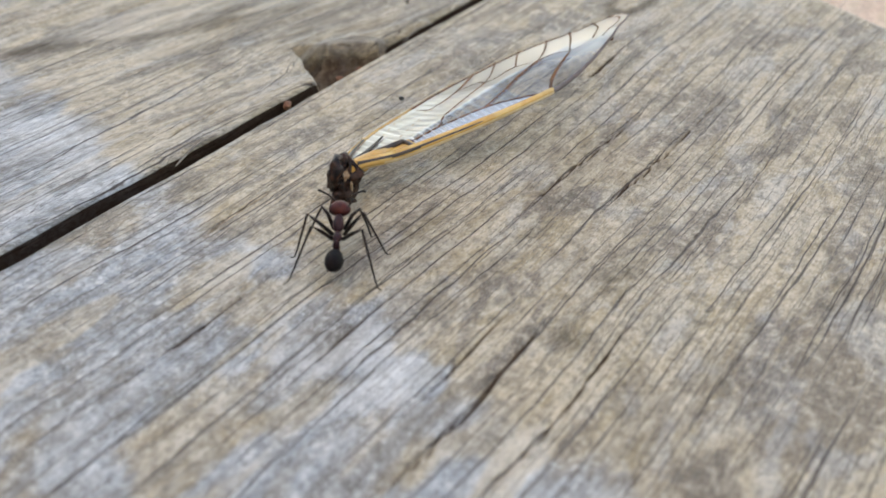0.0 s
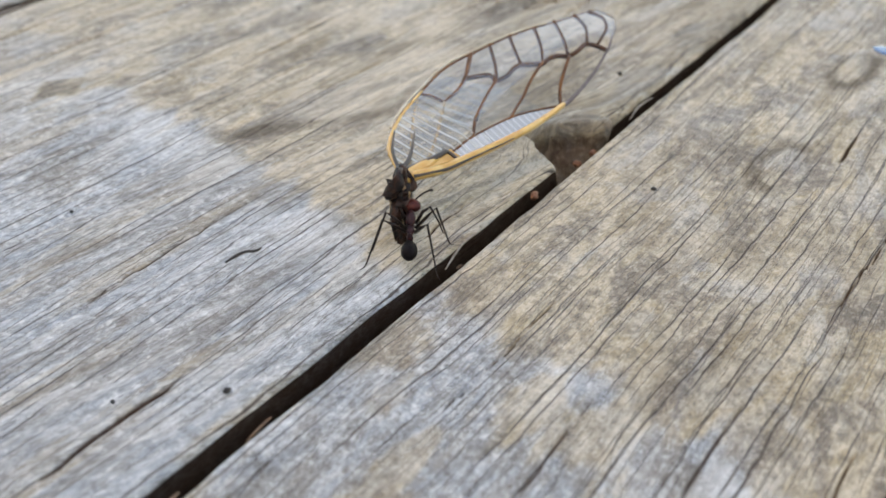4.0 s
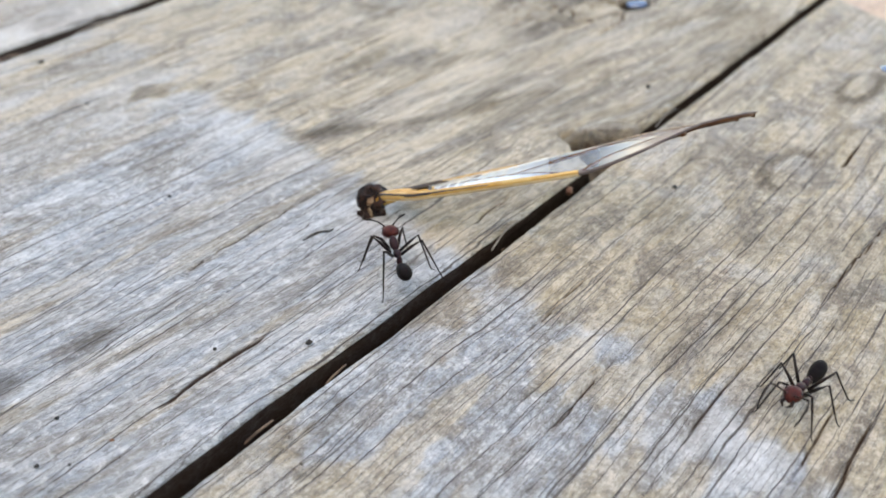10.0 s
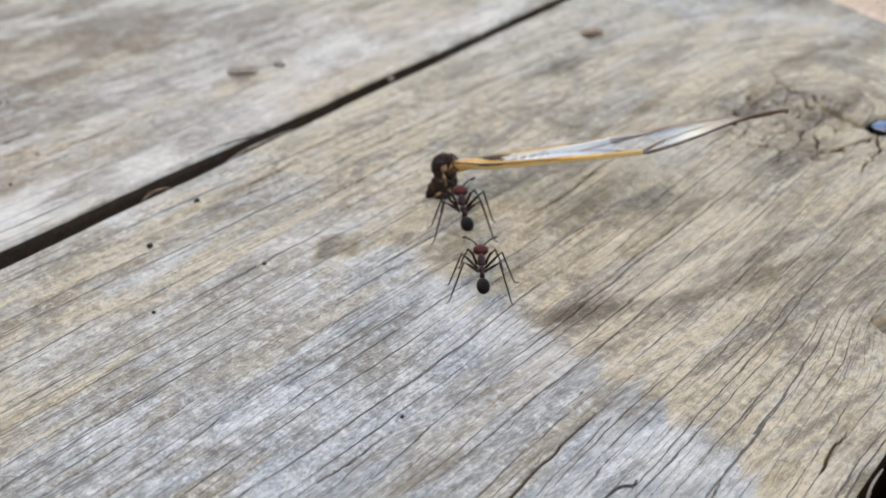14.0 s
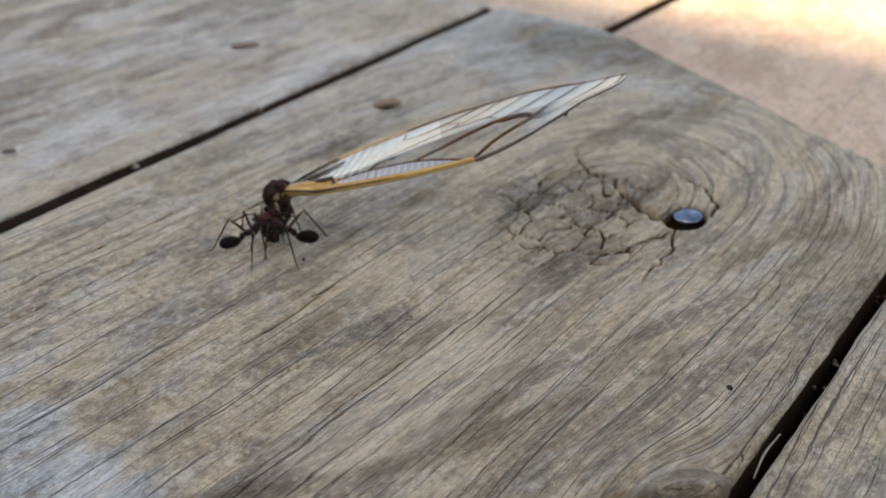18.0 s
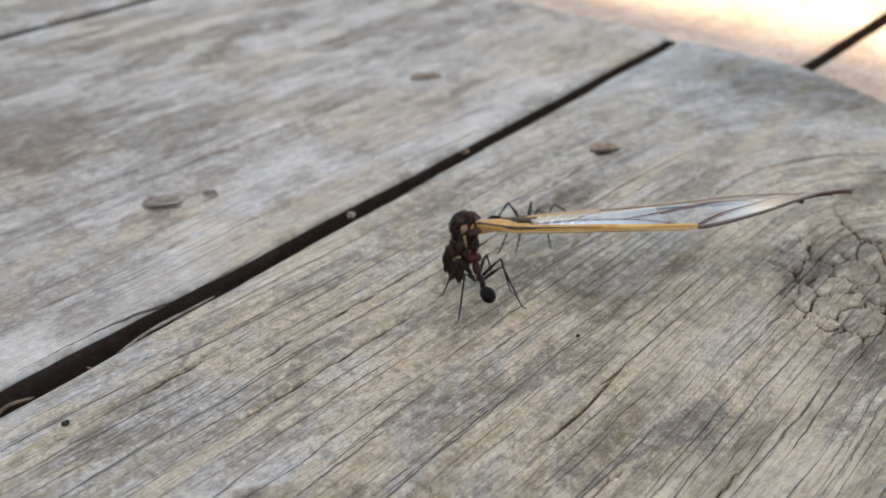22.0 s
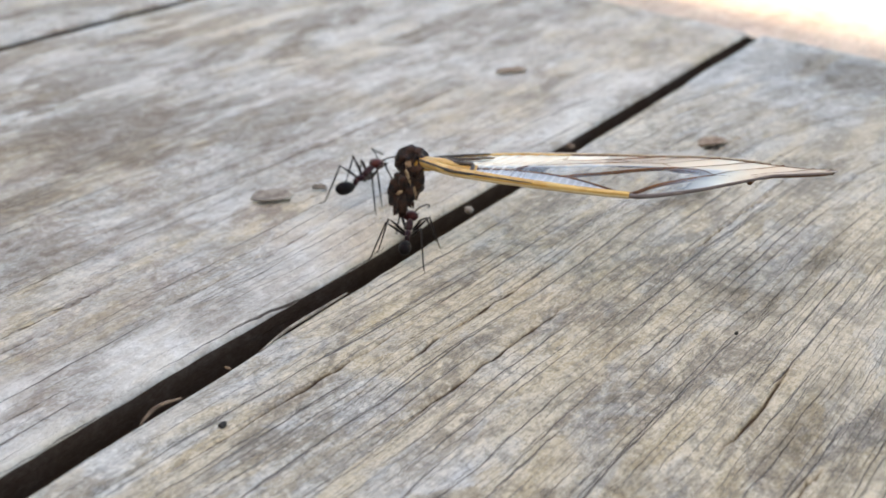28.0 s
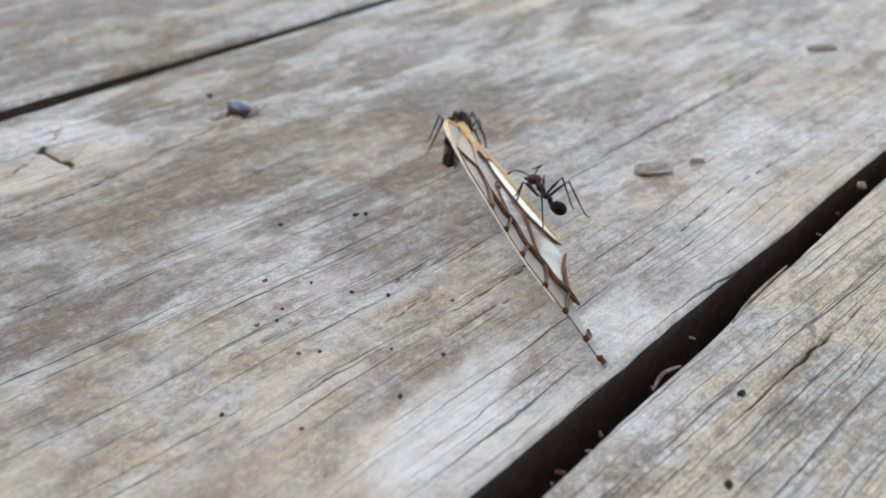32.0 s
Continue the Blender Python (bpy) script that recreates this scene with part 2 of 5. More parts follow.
VEIN_GOLD = shaded("golden_vein", (0.56, 0.30, 0.07), (0.68, 0.44, 0.15), 400, 0.24, spec=0.8, bump=0.3)
BORDER = shaded("pale_wing_border", (0.60, 0.52, 0.40), (0.46, 0.37, 0.25), 450, 0.16, spec=0.9, bump=0.6, dist=0.0001)
MARGIN_GREY = shaded("purplish_margin", (0.10, 0.075, 0.07), (0.17, 0.135, 0.13), 500, 0.45)
MARGIN_DARK = shaded("dark_margin", (0.035, 0.025, 0.02), (0.08, 0.05, 0.03), 500, 0.45)
FLESH = shaded("dried_flesh", (0.008, 0.005, 0.005), (0.05, 0.020, 0.011), 1400, 0.35, 0.0, 0.22, bump=1.0, dist=0.0002)
FLESH_PALE = shaded("pale_muscle", (0.42, 0.30, 0.18), (0.24, 0.13, 0.07), 1100, 0.6, bump=0.8, dist=0.0001)
SLAB_PAINT = shaded("painted_slab", (0.62, 0.60, 0.56), (0.55, 0.53, 0.49), 6, 0.9, bump=0.5, dist=0.002)


def membrane_material(name, gloss_least, gloss_most, milkiness, white, tint, ribs=0.0, pitch=5600.0, rib_end=0.014):
    """A clear wing skin: it lets light through and mirrors the sky more at a slant."""
    m = bpy.data.materials.new(name)
    m.use_nodes = True
    t = m.node_tree
    t.nodes.clear()
    out = t.nodes.new("ShaderNodeOutputMaterial")
    clear, gloss, milk = (t.nodes.new(k) for k in ("ShaderNodeBsdfTransparent", "ShaderNodeBsdfGlossy", "ShaderNodeBsdfDiffuse"))
    clear.inputs[0].default_value = (*tint, 1)
    gloss.inputs["Roughness"].default_value = 0.3
    gloss.inputs[0].default_value = (0.92, 0.93, 0.97, 1)
    milk.inputs[0].default_value = (*white, 1)
    slant, gain = t.nodes.new("ShaderNodeLayerWeight"), t.nodes.new("ShaderNodeMapRange")
    gain.interpolation_type = "SMOOTHSTEP"
    gain.inputs[1].default_value, gain.inputs[2].default_value = 0.42, 0.78
    gain.inputs[3].default_value, gain.inputs[4].default_value = gloss_least, gloss_most
    t.links.new(slant.outputs["Facing"], gain.inputs[0])
    tc, noise_n, bump = (t.nodes.new(k) for k in ("ShaderNodeTexCoord", "ShaderNodeTexNoise", "ShaderNodeBump"))
    noise_n.inputs["Scale"].default_value = 320
    noise_n.inputs["Detail"].default_value = 4
    bump.inputs["Strength"].default_value, bump.inputs["Distance"].default_value = 0.5, 0.0004
    t.links.new(tc.outputs["Object"], noise_n.inputs["Vector"])
    t.links.new(noise_n.outputs["Fac"], bump.inputs["Height"])
    t.links.new(bump.outputs[0], gloss.inputs["Normal"])
    glow, both = t.nodes.new("ShaderNodeBsdfTranslucent"), t.nodes.new("ShaderNodeMixShader")
    glow.inputs[0].default_value = (*white, 1)
    both.inputs[0].default_value = 0.5
    t.links.new(milk.outputs[0], both.inputs[1])
    t.links.new(glow.outputs[0], both.inputs[2])
    a, b = t.nodes.new("ShaderNodeMixShader"), t.nodes.new("ShaderNodeMixShader")
    a.inputs[0].default_value = milkiness
    if ribs:  # white ridges across the cells, about a millimetre apart
        sep, sway, wave, rise = (t.nodes.new(k) for k in ("ShaderNodeSeparateXYZ", "ShaderNodeMath", "ShaderNodeMath", "ShaderNodeMapRange"))
        t.links.new(tc.outputs["Object"], sep.inputs[0])
        sway.operation, wave.operation = "MULTIPLY_ADD", "SINE"
        sway.inputs[1].default_value = pitch
        t.links.new(sep.outputs[0], sway.inputs[0])
        lean = t.nodes.new("ShaderNodeMath")
        lean.operation = "MULTIPLY"
        lean.inputs[1].default_value = 0.3 * pitch
        t.links.new(sep.outputs[1], lean.inputs[0])
        t.links.new(lean.outputs[0], sway.inputs[2])
        t.links.new(sway.outputs[0], wave.inputs[0])
        rise.inputs[1].default_value, rise.inputs[2].default_value = 0.35, 1.0
        rise.inputs[3].default_value, rise.inputs[4].default_value = milkiness, milkiness + ribs
        near, held = t.nodes.new("ShaderNodeMapRange"), t.nodes.new("ShaderNodeMath")
        near.inputs[1].default_value, near.inputs[2].default_value = rib_end, 0.6 * rib_end
        held.operation = "MULTIPLY"
        t.links.new(sep.outputs[0], near.inputs[0])
        t.links.new(wave.outputs[0], held.inputs[0])
        t.links.new(near.outputs[0], held.inputs[1])
        t.links.new(held.outputs[0], rise.inputs[0])
        felt = t.nodes.new("ShaderNodeMath")
        felt.operation = "MULTIPLY_ADD"
        felt.inputs[1].default_value = 0.12
        t.links.new(wave.outputs[0], felt.inputs[0])
        t.links.new(noise_n.outputs["Fac"], felt.inputs[2])
        t.links.new(felt.outputs[0], bump.inputs["Height"])
        t.links.new(rise.outputs[0], a.inputs[0])
    t.links.new(clear.outputs[0], a.inputs[1])
    t.links.new(both.outputs[0], a.inputs[2])
    t.links.new(gain.outputs[0], b.inputs[0])
    t.links.new(a.outputs[0], b.inputs[1])
    t.links.new(gloss.outputs[0], b.inputs[2])
    t.links.new(b.outputs[0], out.inputs[0])
    return m


MEMBRANE = membrane_material("clear_wing_membrane", 0.008, 0.42, 0.02, (0.86, 0.82, 0.76), (0.90, 0.87, 0.83))
MEMBRANE_BASE = membrane_material("milky_wing_membrane", 0.05, 0.58, 0.05, (0.90, 0.88, 0.84), (0.91, 0.90, 0.87), 0.5)
# white ribbed cell; the bluish milk also paints in the sky's reflection
MEMBRANE_COSTA = membrane_material("sky_white_wing_membrane", 0.36, 0.9, 0.42, (0.90, 0.92, 0.98), (0.9, 0.9, 0.9), 0.4, 7600.0, 0.1)
NAIL_OLD = shaded("dark_worn_steel", (0.07, 0.065, 0.08), (0.2, 0.19, 0.23), 700, 0.28, 0.8)


# ---- ways to build ----
def part(name, bm, material, parent=None, label="", smooth=True):
    me = bpy.data.meshes.new(name)
    bm.to_mesh(me)
    bm.free()
    for p in me.polygons:
        p.use_smooth = smooth
    me.materials.append(material)
    ob = new(name, me)
    ob.parent = parent
    if label:
        ob["label"] = label
    return ob


def empty(name, m=None):
    ob = new(name)
    ob.empty_display_size = 0.004
    if m is not None:
        ob.matrix_world = m
    return ob


def tube(bm, points, radii, sides=8):
    """A round, tapering tube through the points, closed at its ends."""
    pts = [Vector(p) for p in points]
    rings = []
    side = None
    for i, p in enumerate(pts):
        way = (pts[min(i + 1, len(pts) - 1)] - pts[max(i - 1, 0)]).normalized()
        ref = side if side is not None else (Vector((0, 0, 1)) if abs(way.z) < 0.9 else Vector((1, 0, 0))).cross(way)
        side = (ref - way * ref.dot(way)).normalized()
        up = way.cross(side)
        r = radii[i] if isinstance(radii, (list, tuple)) else radii
        ring = [bm.verts.new(p + (side * math.cos(a) + up * math.sin(a)) * r) for a in (2 * math.pi * k / sides for k in range(sides))]
        if rings:
            for k in range(sides):
                bm.faces.new((rings[-1][k], rings[-1][(k + 1) % sides], ring[(k + 1) % sides], ring[k]))
        rings.append(ring)
    bm.faces.new(list(reversed(rings[0])))
    bm.faces.new(rings[-1])
    return bm


def blob(bm, centre, size, turn=(0, 0, 0), shape=None, seg=16, rings=10):
    """An ellipsoid; shape(v) may move each unit vertex before it is scaled and placed."""
    got = bmesh.ops.create_uvsphere(bm, u_segments=seg, v_segments=rings, radius=1.0)["verts"]
    m = Matrix.LocRotScale(Vector(centre), Euler([radians(a) for a in turn]), Vector(size))
    for v in got:
        co = v.co.copy()
        if shape:
            co = shape(co)
        v.co = m @ co
    return bm

# ---- the deck: weathered boards with grain, checks, knots and open joints ----
def lattice(seed):
    return np.random.default_rng(seed).random((256, 256))


def vnoise(x, y, seed):
    """Smooth value noise in 0..1."""
    g = lattice(seed)
    xi, yi = np.floor(x).astype(int), np.floor(y).astype(int)
    fx, fy = x - xi, y - yi
    fx, fy = fx * fx * (3 - 2 * fx), fy * fy * (3 - 2 * fy)
    a, b = g[xi % 256, yi % 256], g[(xi + 1) % 256, yi % 256]
    c, d = g[xi % 256, (yi + 1) % 256], g[(xi + 1) % 256, (yi + 1) % 256]
    return (a * (1 - fx) + b * fx) * (1 - fy) + (c * (1 - fx) + d * fx) * fy


def fbm(x, y, seed, octaves=4):
    out, amp, total = 0, 1.0, 0.0
    for k in range(octaves):
        out = out + amp * vnoise(x * 2**k, y * 2**k, seed + k)
        total, amp = total + amp, amp * 0.55
    return out / total


def smooth(v, lo, hi):
    t = np.clip((v - lo) / (hi - lo), 0, 1)
    return t * t * (3 - 2 * t)


def grain_map(x, y, knots, seed, axis=None):
    """Along and across the grain, in millimetres, and the half of a cathedral figure that a place lies in.
    The grain flows round each knot; at an axis (x, y, stretch) it turns back in arches."""
    half = np.ones_like(x)
    along = x + 0.0
    across = y + 0.0
    if axis:
        ax, ay, st = axis
        u, v = np.maximum(x - ax, 0) / st, y - ay
        r = np.sqrt(u * u + v * v) + 1e-6
        turn = np.arccos(np.clip(v / r, -1, 1))
        half = np.where(v > 0, 1.0, -1.0)
        along = np.where(x >= ax, ax + turn * r, np.where(v > 0, x, ax + math.pi * r + (ax - x)))
        across = ay + r
    across = across + 2.2 * (vnoise(x / 55, y / 40, seed) - 0.5) + 0.7 * (vnoise(x / 14, y / 9, seed + 1) - 0.5)
    for kx, ky, r0, sx in knots:
        u, v = (x - kx) / sx, y - ky
        wob = 1 + 0.25 * (vnoise(x / 9 + 5, y / 9, seed + 2) - 0.5)
        rr = np.sqrt(u * u + v * v) * wob + 1e-6
        sign = half if axis else 1.0
        across = across - sign * r0 * r0 * v / np.maximum(rr * rr, r0 * r0) * smooth(rr, 5.0 * r0, 1.2 * r0)
        ins = smooth(rr, r0 * 1.04, r0 * 0.9)
        across = across * (1 - ins) + ins * (ky + (rr - r0) * 1.3 + 40)
        along = along * (1 - ins) + ins * (np.arctan2(v, u) * r0)
    return along, across, half


def cell_cracks(x, y, cx, cy, reach, size, seed):
    """A net of short checks, as a knot's heart has it."""
    rng = np.random.default_rng(seed)
    gx, gy = np.meshgrid(np.arange(-reach * 1.25, reach * 1.25, size * 1.25), np.arange(-reach, reach, size))
    px, py = cx + gx.ravel() + rng.uniform(-0.36, 0.36, gx.size) * size * 1.25, cy + gy.ravel() + rng.uniform(-0.36, 0.36, gx.size) * size
    near = (np.abs(x - cx) < reach * 1.5) & (np.abs(y - cy) < reach * 1.2)
    out = np.zeros_like(x)
    xs, ys = x[near], y[near]
    wx, wy = xs + 1.0 * (vnoise(xs / 1.7, ys / 1.7, seed) - 0.5), ys + 1.0 * (vnoise(xs / 1.7 + 9, ys / 1.7, seed + 1) - 0.5)
    d = np.full((2, xs.size), 1e9)
    for a, b in zip(px, py):
        e = np.hypot((wx - a) * 0.8, wy - b)
        d[1] = np.minimum(d[1], np.maximum(d[0], e))
        d[0] = np.minimum(d[0], e)
    fade = smooth(np.hypot((xs - cx) / 1.25, ys - cy), reach, reach * 0.45)
    out[near] = smooth(d[1] - d[0], 0.34, 0.06) * fade * smooth(vnoise(xs / 3.5, ys / 3.5, seed + 2), 0.15, 0.45)
    return out


def board(name, x0, end, low, high, dx, dy, material, label, knots=(), checks=(), fine=60, seed=0, warm=None, pale=None, stain=None, hollow=(), notches=(), hearts=(), splits=(), axis=None, top=0.0, deep=18.0):
    """One board as a relief: end(y) gives its far end, low(x) and high(x) its long edges, checks its open cracks (x0, x1, y, width)."""
    ny = int((high(60.0) - low(60.0)) / dy)
    s = np.linspace(0, 1, ny)
    ymid = low(60.0) + s * (high(60.0) - low(60.0))
    nx = int((end(ymid.mean()) - x0) / dx)
    u = np.linspace(0, 1, nx)
    ux, sy = np.meshgrid(u, s, indexing="ij")
    xe = end(ymid)[None, :]
    x = x0 + ux * (xe - x0)
    lo, hi = low(x), high(x)
    lo = lo + 0.7 * (fbm(x / 9, x * 0 + 3.3, seed + 40) - 0.5)
    hi = hi + 0.7 * (fbm(x / 9, x * 0 + 7.7, seed + 41) - 0.5)
    y = lo + sy * (hi - lo)
    along, across, half = grain_map(x, y, knots, seed, axis)
    rng = np.random.default_rng(seed + 5)
    crack = np.zeros_like(x)
    depth = np.zeros_like(x)

    def groove(a0, a1, c0, w, deepness, shade, side):
        i0, i1 = np.searchsorted(x[:, ny // 2], (a0 - 8, a1 + 8))
        if i1 - i0 < 3:
            return
        xs, cs = x[i0:i1], across[i0:i1]
        wob = c0 + 0.45 * (vnoise(xs[:, :1] / 7, xs[:, :1] * 0 + c0, seed + 9) - 0.5) + 0.4 * (vnoise(xs[:, :1] / 1.6, xs[:, :1] * 0 + c0, seed + 10) - 0.5)
        xm = xs[:, ny // 2 : ny // 2 + 1]
        taper = smooth(xm, a0, a0 + 0.4 * (a1 - a0)) * smooth(xm, a1, a1 - 0.45 * (a1 - a0)) * (0.4 + 0.6 * vnoise(xm / 3, xm * 0 + c0, seed + 11))
        g = np.exp(-(((cs - wob) / (w * (0.5 + 0.6 * taper))) ** 2)) * np.minimum(taper * 1.6, 1)
        if axis:
            g = g * (half[i0:i1] == side)
        crack[i0:i1] = np.maximum(crack[i0:i1], g * shade)
        depth[i0:i1] = np.maximum(depth[i0:i1], g * deepness)

    for a0, a1, c0, w in checks:
        _, c, h = grain_map(np.array([(a0 + a1) / 2.0]), np.array([c0 + 0.0]), knots, seed, axis)
        groove(a0, a1, float(c[0]), max(w * 0.6, 0.12), 0.5, 1.0, float(h[0]))
    cmin, cmax = across.min(), across.max()
    for _ in range(fine):
        a0 = rng.uniform(x0, xe.max() - 10)
        groove(a0, a0 + rng.uniform(8, 60), rng.uniform(cmin, cmax), rng.uniform(0.08, 0.16), rng.uniform(0.1, 0.3), rng.uniform(0.5, 0.95), rng.choice((-1.0, 1.0)))
    for cx, cy, reach, size in hearts:
        net = cell_cracks(x, y, cx, cy, reach, size, seed + 60)
        crack, depth = np.maximum(crack, net * 0.9), np.maximum(depth, net * 0.4)
    for wide, deepness, line in splits:
        best = np.full_like(x, 9.0)
        wx = x + 0.7 * (vnoise(x / 1.3, y / 1.3, seed + 20) - 0.5)
        wy = y + 0.7 * (vnoise(x / 1.3 + 7, y / 1.3, seed + 21) - 0.5)
        for k in range(len(line) - 1):
            (ax0, ay0), (ax1, ay1) = line[k], line[k + 1]
            ex, ey = ax1 - ax0, ay1 - ay0
            h = np.clip(((wx - ax0) * ex + (wy - ay0) * ey) / (ex * ex + ey * ey), 0, 1)
            gone = (k + h) / (len(line) - 1)
            best = np.minimum(best, np.hypot(wx - ax0 - h * ex, wy - ay0 - h * ey) / (wide * (0.45 + 1.1 * gone * (1.6 - gone))))
        g = smooth(best, 1.25, 0.5)
        crack, depth = np.maximum(crack, g * 0.95), np.maximum(depth, g * deepness)
    z = top + 0.07 * (vnoise(across / 0.6, along / 40, seed + 12) - 0.5) + 0.09 * (vnoise(across / 1.9, along / 60, seed + 13) - 0.5)
    z = z + 0.5 * (vnoise(x / 45, y / 30, seed + 14) - 0.5) * smooth(np.minimum(y - lo, hi - y), 0, 8) - 0.25
    z = z - depth
    for cx, cy, ax, ay, drop in hollow:
        rr = np.hypot((x - cx) / ax, (y - cy) / ay) + 0.25 * (fbm(x / 3.5, y / 3.5, seed + 15, 3) - 0.5)
        across = across + drop * smooth(rr, 1.05, 0.5)
        pit = smooth(rr, 1.05, 0.82)
        z = z - drop * pit
        # hollows take the crack mask's dark brown too
        crack = np.maximum(crack, smooth(rr, 1.05, 0.9) * (0.8 if drop > 2 else 0.55))
    for (ax0, ay0), (ax1, ay1), (ax2, ay2), drop in notches:
        # a knot broken out of the edge: a corner between two torn sides, open to the joint
        fray = 0.9 * (fbm(x / 2.2, y / 2.2, seed + 17, 4) - 0.5)
        d1 = ((x - ax0) * (ay1 - ay0) - (y - ay0) * (ax1 - ax0)) / math.hypot(ax1 - ax0, ay1 - ay0)
        d2 = ((x - ax1) * (ay2 - ay1) - (y - ay1) * (ax2 - ax1)) / math.hypot(ax2 - ax1, ay2 - ay1)
        ins = np.minimum(d1, d2) + fray
        pit = smooth(ins, -0.1, 0.75)
        across = across + drop * pit
        z = z - drop * pit * (0.8 + 0.5 * smooth(ins, 0.5, 5.0)) + 0.9 * pit * (fbm(x / 1.6, y / 1.6, seed + 18, 4) - 0.5)
        # the broken-out floor is darkened through the crack mask
        crack = np.maximum(crack, smooth(ins, 0.0, 0.5) * 0.64)
    for d, r in ((y - lo, 0.8), (hi - y, 0.8), (xe - x, 1.2)):
        r = r * (0.7 + 0.6 * vnoise(x / 20, y / 20, seed + 16))
        q = np.clip(r - d, 0, r)
        z = z - 0.75 * (r - np.sqrt(np.maximum(r * r - q * q, 0)))
    masks = {
        "warm": warm(x, y, seed) if warm else np.full_like(x, 0.45),
        "pale": pale(x, y, seed) if pale else np.zeros_like(x),
        "stain": stain(x, y, seed) if stain else np.zeros_like(x),
        "crack": np.clip(crack, 0, 1),
    }
    # the sides and the end reach down, with a crisp arris; dirt is how dark each row is
    def grow(v):
        v = np.concatenate([v[:, :1]] * 3 + [v] + [v[:, -1:]] * 3, 1)
        return np.concatenate([v] + [v[-1:]] * 3, 0)

    x, y, z, along, across = (grow(v) for v in (x, y, z, along, across))
    masks = {k: grow(v) for k, v in masks.items()}
    ragged = 0.5 * (fbm(x[:, 0] / 4, x[:, 0] * 0, seed + 90) - 0.5)
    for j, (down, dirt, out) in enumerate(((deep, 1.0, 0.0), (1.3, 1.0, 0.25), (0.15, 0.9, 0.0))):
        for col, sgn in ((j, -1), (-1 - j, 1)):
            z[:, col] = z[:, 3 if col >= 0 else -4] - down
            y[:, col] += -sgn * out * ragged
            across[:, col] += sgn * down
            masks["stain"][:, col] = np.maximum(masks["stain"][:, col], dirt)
            # the long sides get the crack mask's dark brown on top
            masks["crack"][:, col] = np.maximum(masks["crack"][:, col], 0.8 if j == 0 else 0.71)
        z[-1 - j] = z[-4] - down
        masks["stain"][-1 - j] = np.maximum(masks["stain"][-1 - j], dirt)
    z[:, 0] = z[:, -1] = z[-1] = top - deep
    n, m = x.shape
    idx = np.arange(n * m).reshape(n, m)
    quads = np.stack([idx[:-1, :-1], idx[1:, :-1], idx[1:, 1:], idx[:-1, 1:]], -1).reshape(-1, 4)
    me = bpy.data.meshes.new(name)
    me.vertices.add(n * m)
    me.vertices.foreach_set("co", (np.stack([x, y, z], -1) * MM).ravel().astype(np.float32))
    me.loops.add(quads.size)
    me.loops.foreach_set("vertex_index", quads.ravel().astype(np.int32))
    me.polygons.add(len(quads))
    me.polygons.foreach_set("loop_start", np.arange(0, quads.size, 4, dtype=np.int32))
    me.polygons.foreach_set("use_smooth", np.ones(len(quads), dtype=bool))
    me.update(calc_edges=True)
    uv = me.uv_layers.new(name="grain")
    flat = np.stack([along, across], -1).reshape(-1, 2)[quads.ravel()]
    uv.data.foreach_set("uv", flat.ravel().astype(np.float32))
    for k, v in masks.items():
        me.attributes.new(k, "FLOAT", "POINT").data.foreach_set("value", v.ravel().astype(np.float32))
    me.materials.append(material)
    ob = new(name, me)
    ob.parent = deck
    ob["label"] = label
    return ob


deck = tagged(empty("floor"), "weathered grey timber deck of long boards", "deck", kind="structure")


def deck_end(y):
    return 197.5 - np.clip(125 - y, 0, None) * 0.53


def gap_one(x):
    return 61.6 + 0.0 * x


def gap_zero(x):
    return 148.4 + 0.042 * np.clip(x - 40, -60, 260)


def gap_two(x):
    return 244.0 + 0.035 * np.clip(x - 40, -60, 260)


def half_one(x):
    return 1.1 - 0.3 * smooth(x, 20, 110)


def half_zero(x):
    return 2.0 - 0.7 * smooth(x, 40, 170)


def tone_line(x, y, seed):
    """Bluish grey on the near side of a line across the boards, warm beyond it."""
    edge = 48.9 + 0.18 * y + 7 * (fbm(x / 14, y / 2.2, seed + 70, 5) - 0.5) + 5 * (vnoise(x / 30, y / 17, 77) - 0.5)
    return smooth(x - edge, -2.2, 2.0)


def bleached_rim(x, y, seed):
    """A chalky rim on the near side of that line, broken along the grain."""
    d = x - 48.9 - 0.18 * y
    return smooth(d, -9, -2.5) * smooth(d, 1.5, -1.0) * smooth(fbm(x / 9, y / 2.5, seed + 91, 4), 0.40, 0.58)


def warm_low(x, y, seed):
    w = 0.08 + 0.85 * tone_line(x, y, seed)
    w = w + 0.9 * smooth(np.hypot((x - 64.5) / 7.5, (y - 47.5) / 5), 1.25, 0.5)
    return w + 0.6 * smooth(fbm(x / 13, y / 5, seed + 71, 5), 0.5, 0.6) - 0.2 * smooth(x, 110, 150)


def brown_spot(x, y, seed):
    """A small tan stain with a sharp outline."""
    return smooth(np.abs(x - 65.5) + 1.2 * np.abs(y - 121.5) + 2 * fbm(x / 2, y / 2, seed + 88), 5.2, 4.2)


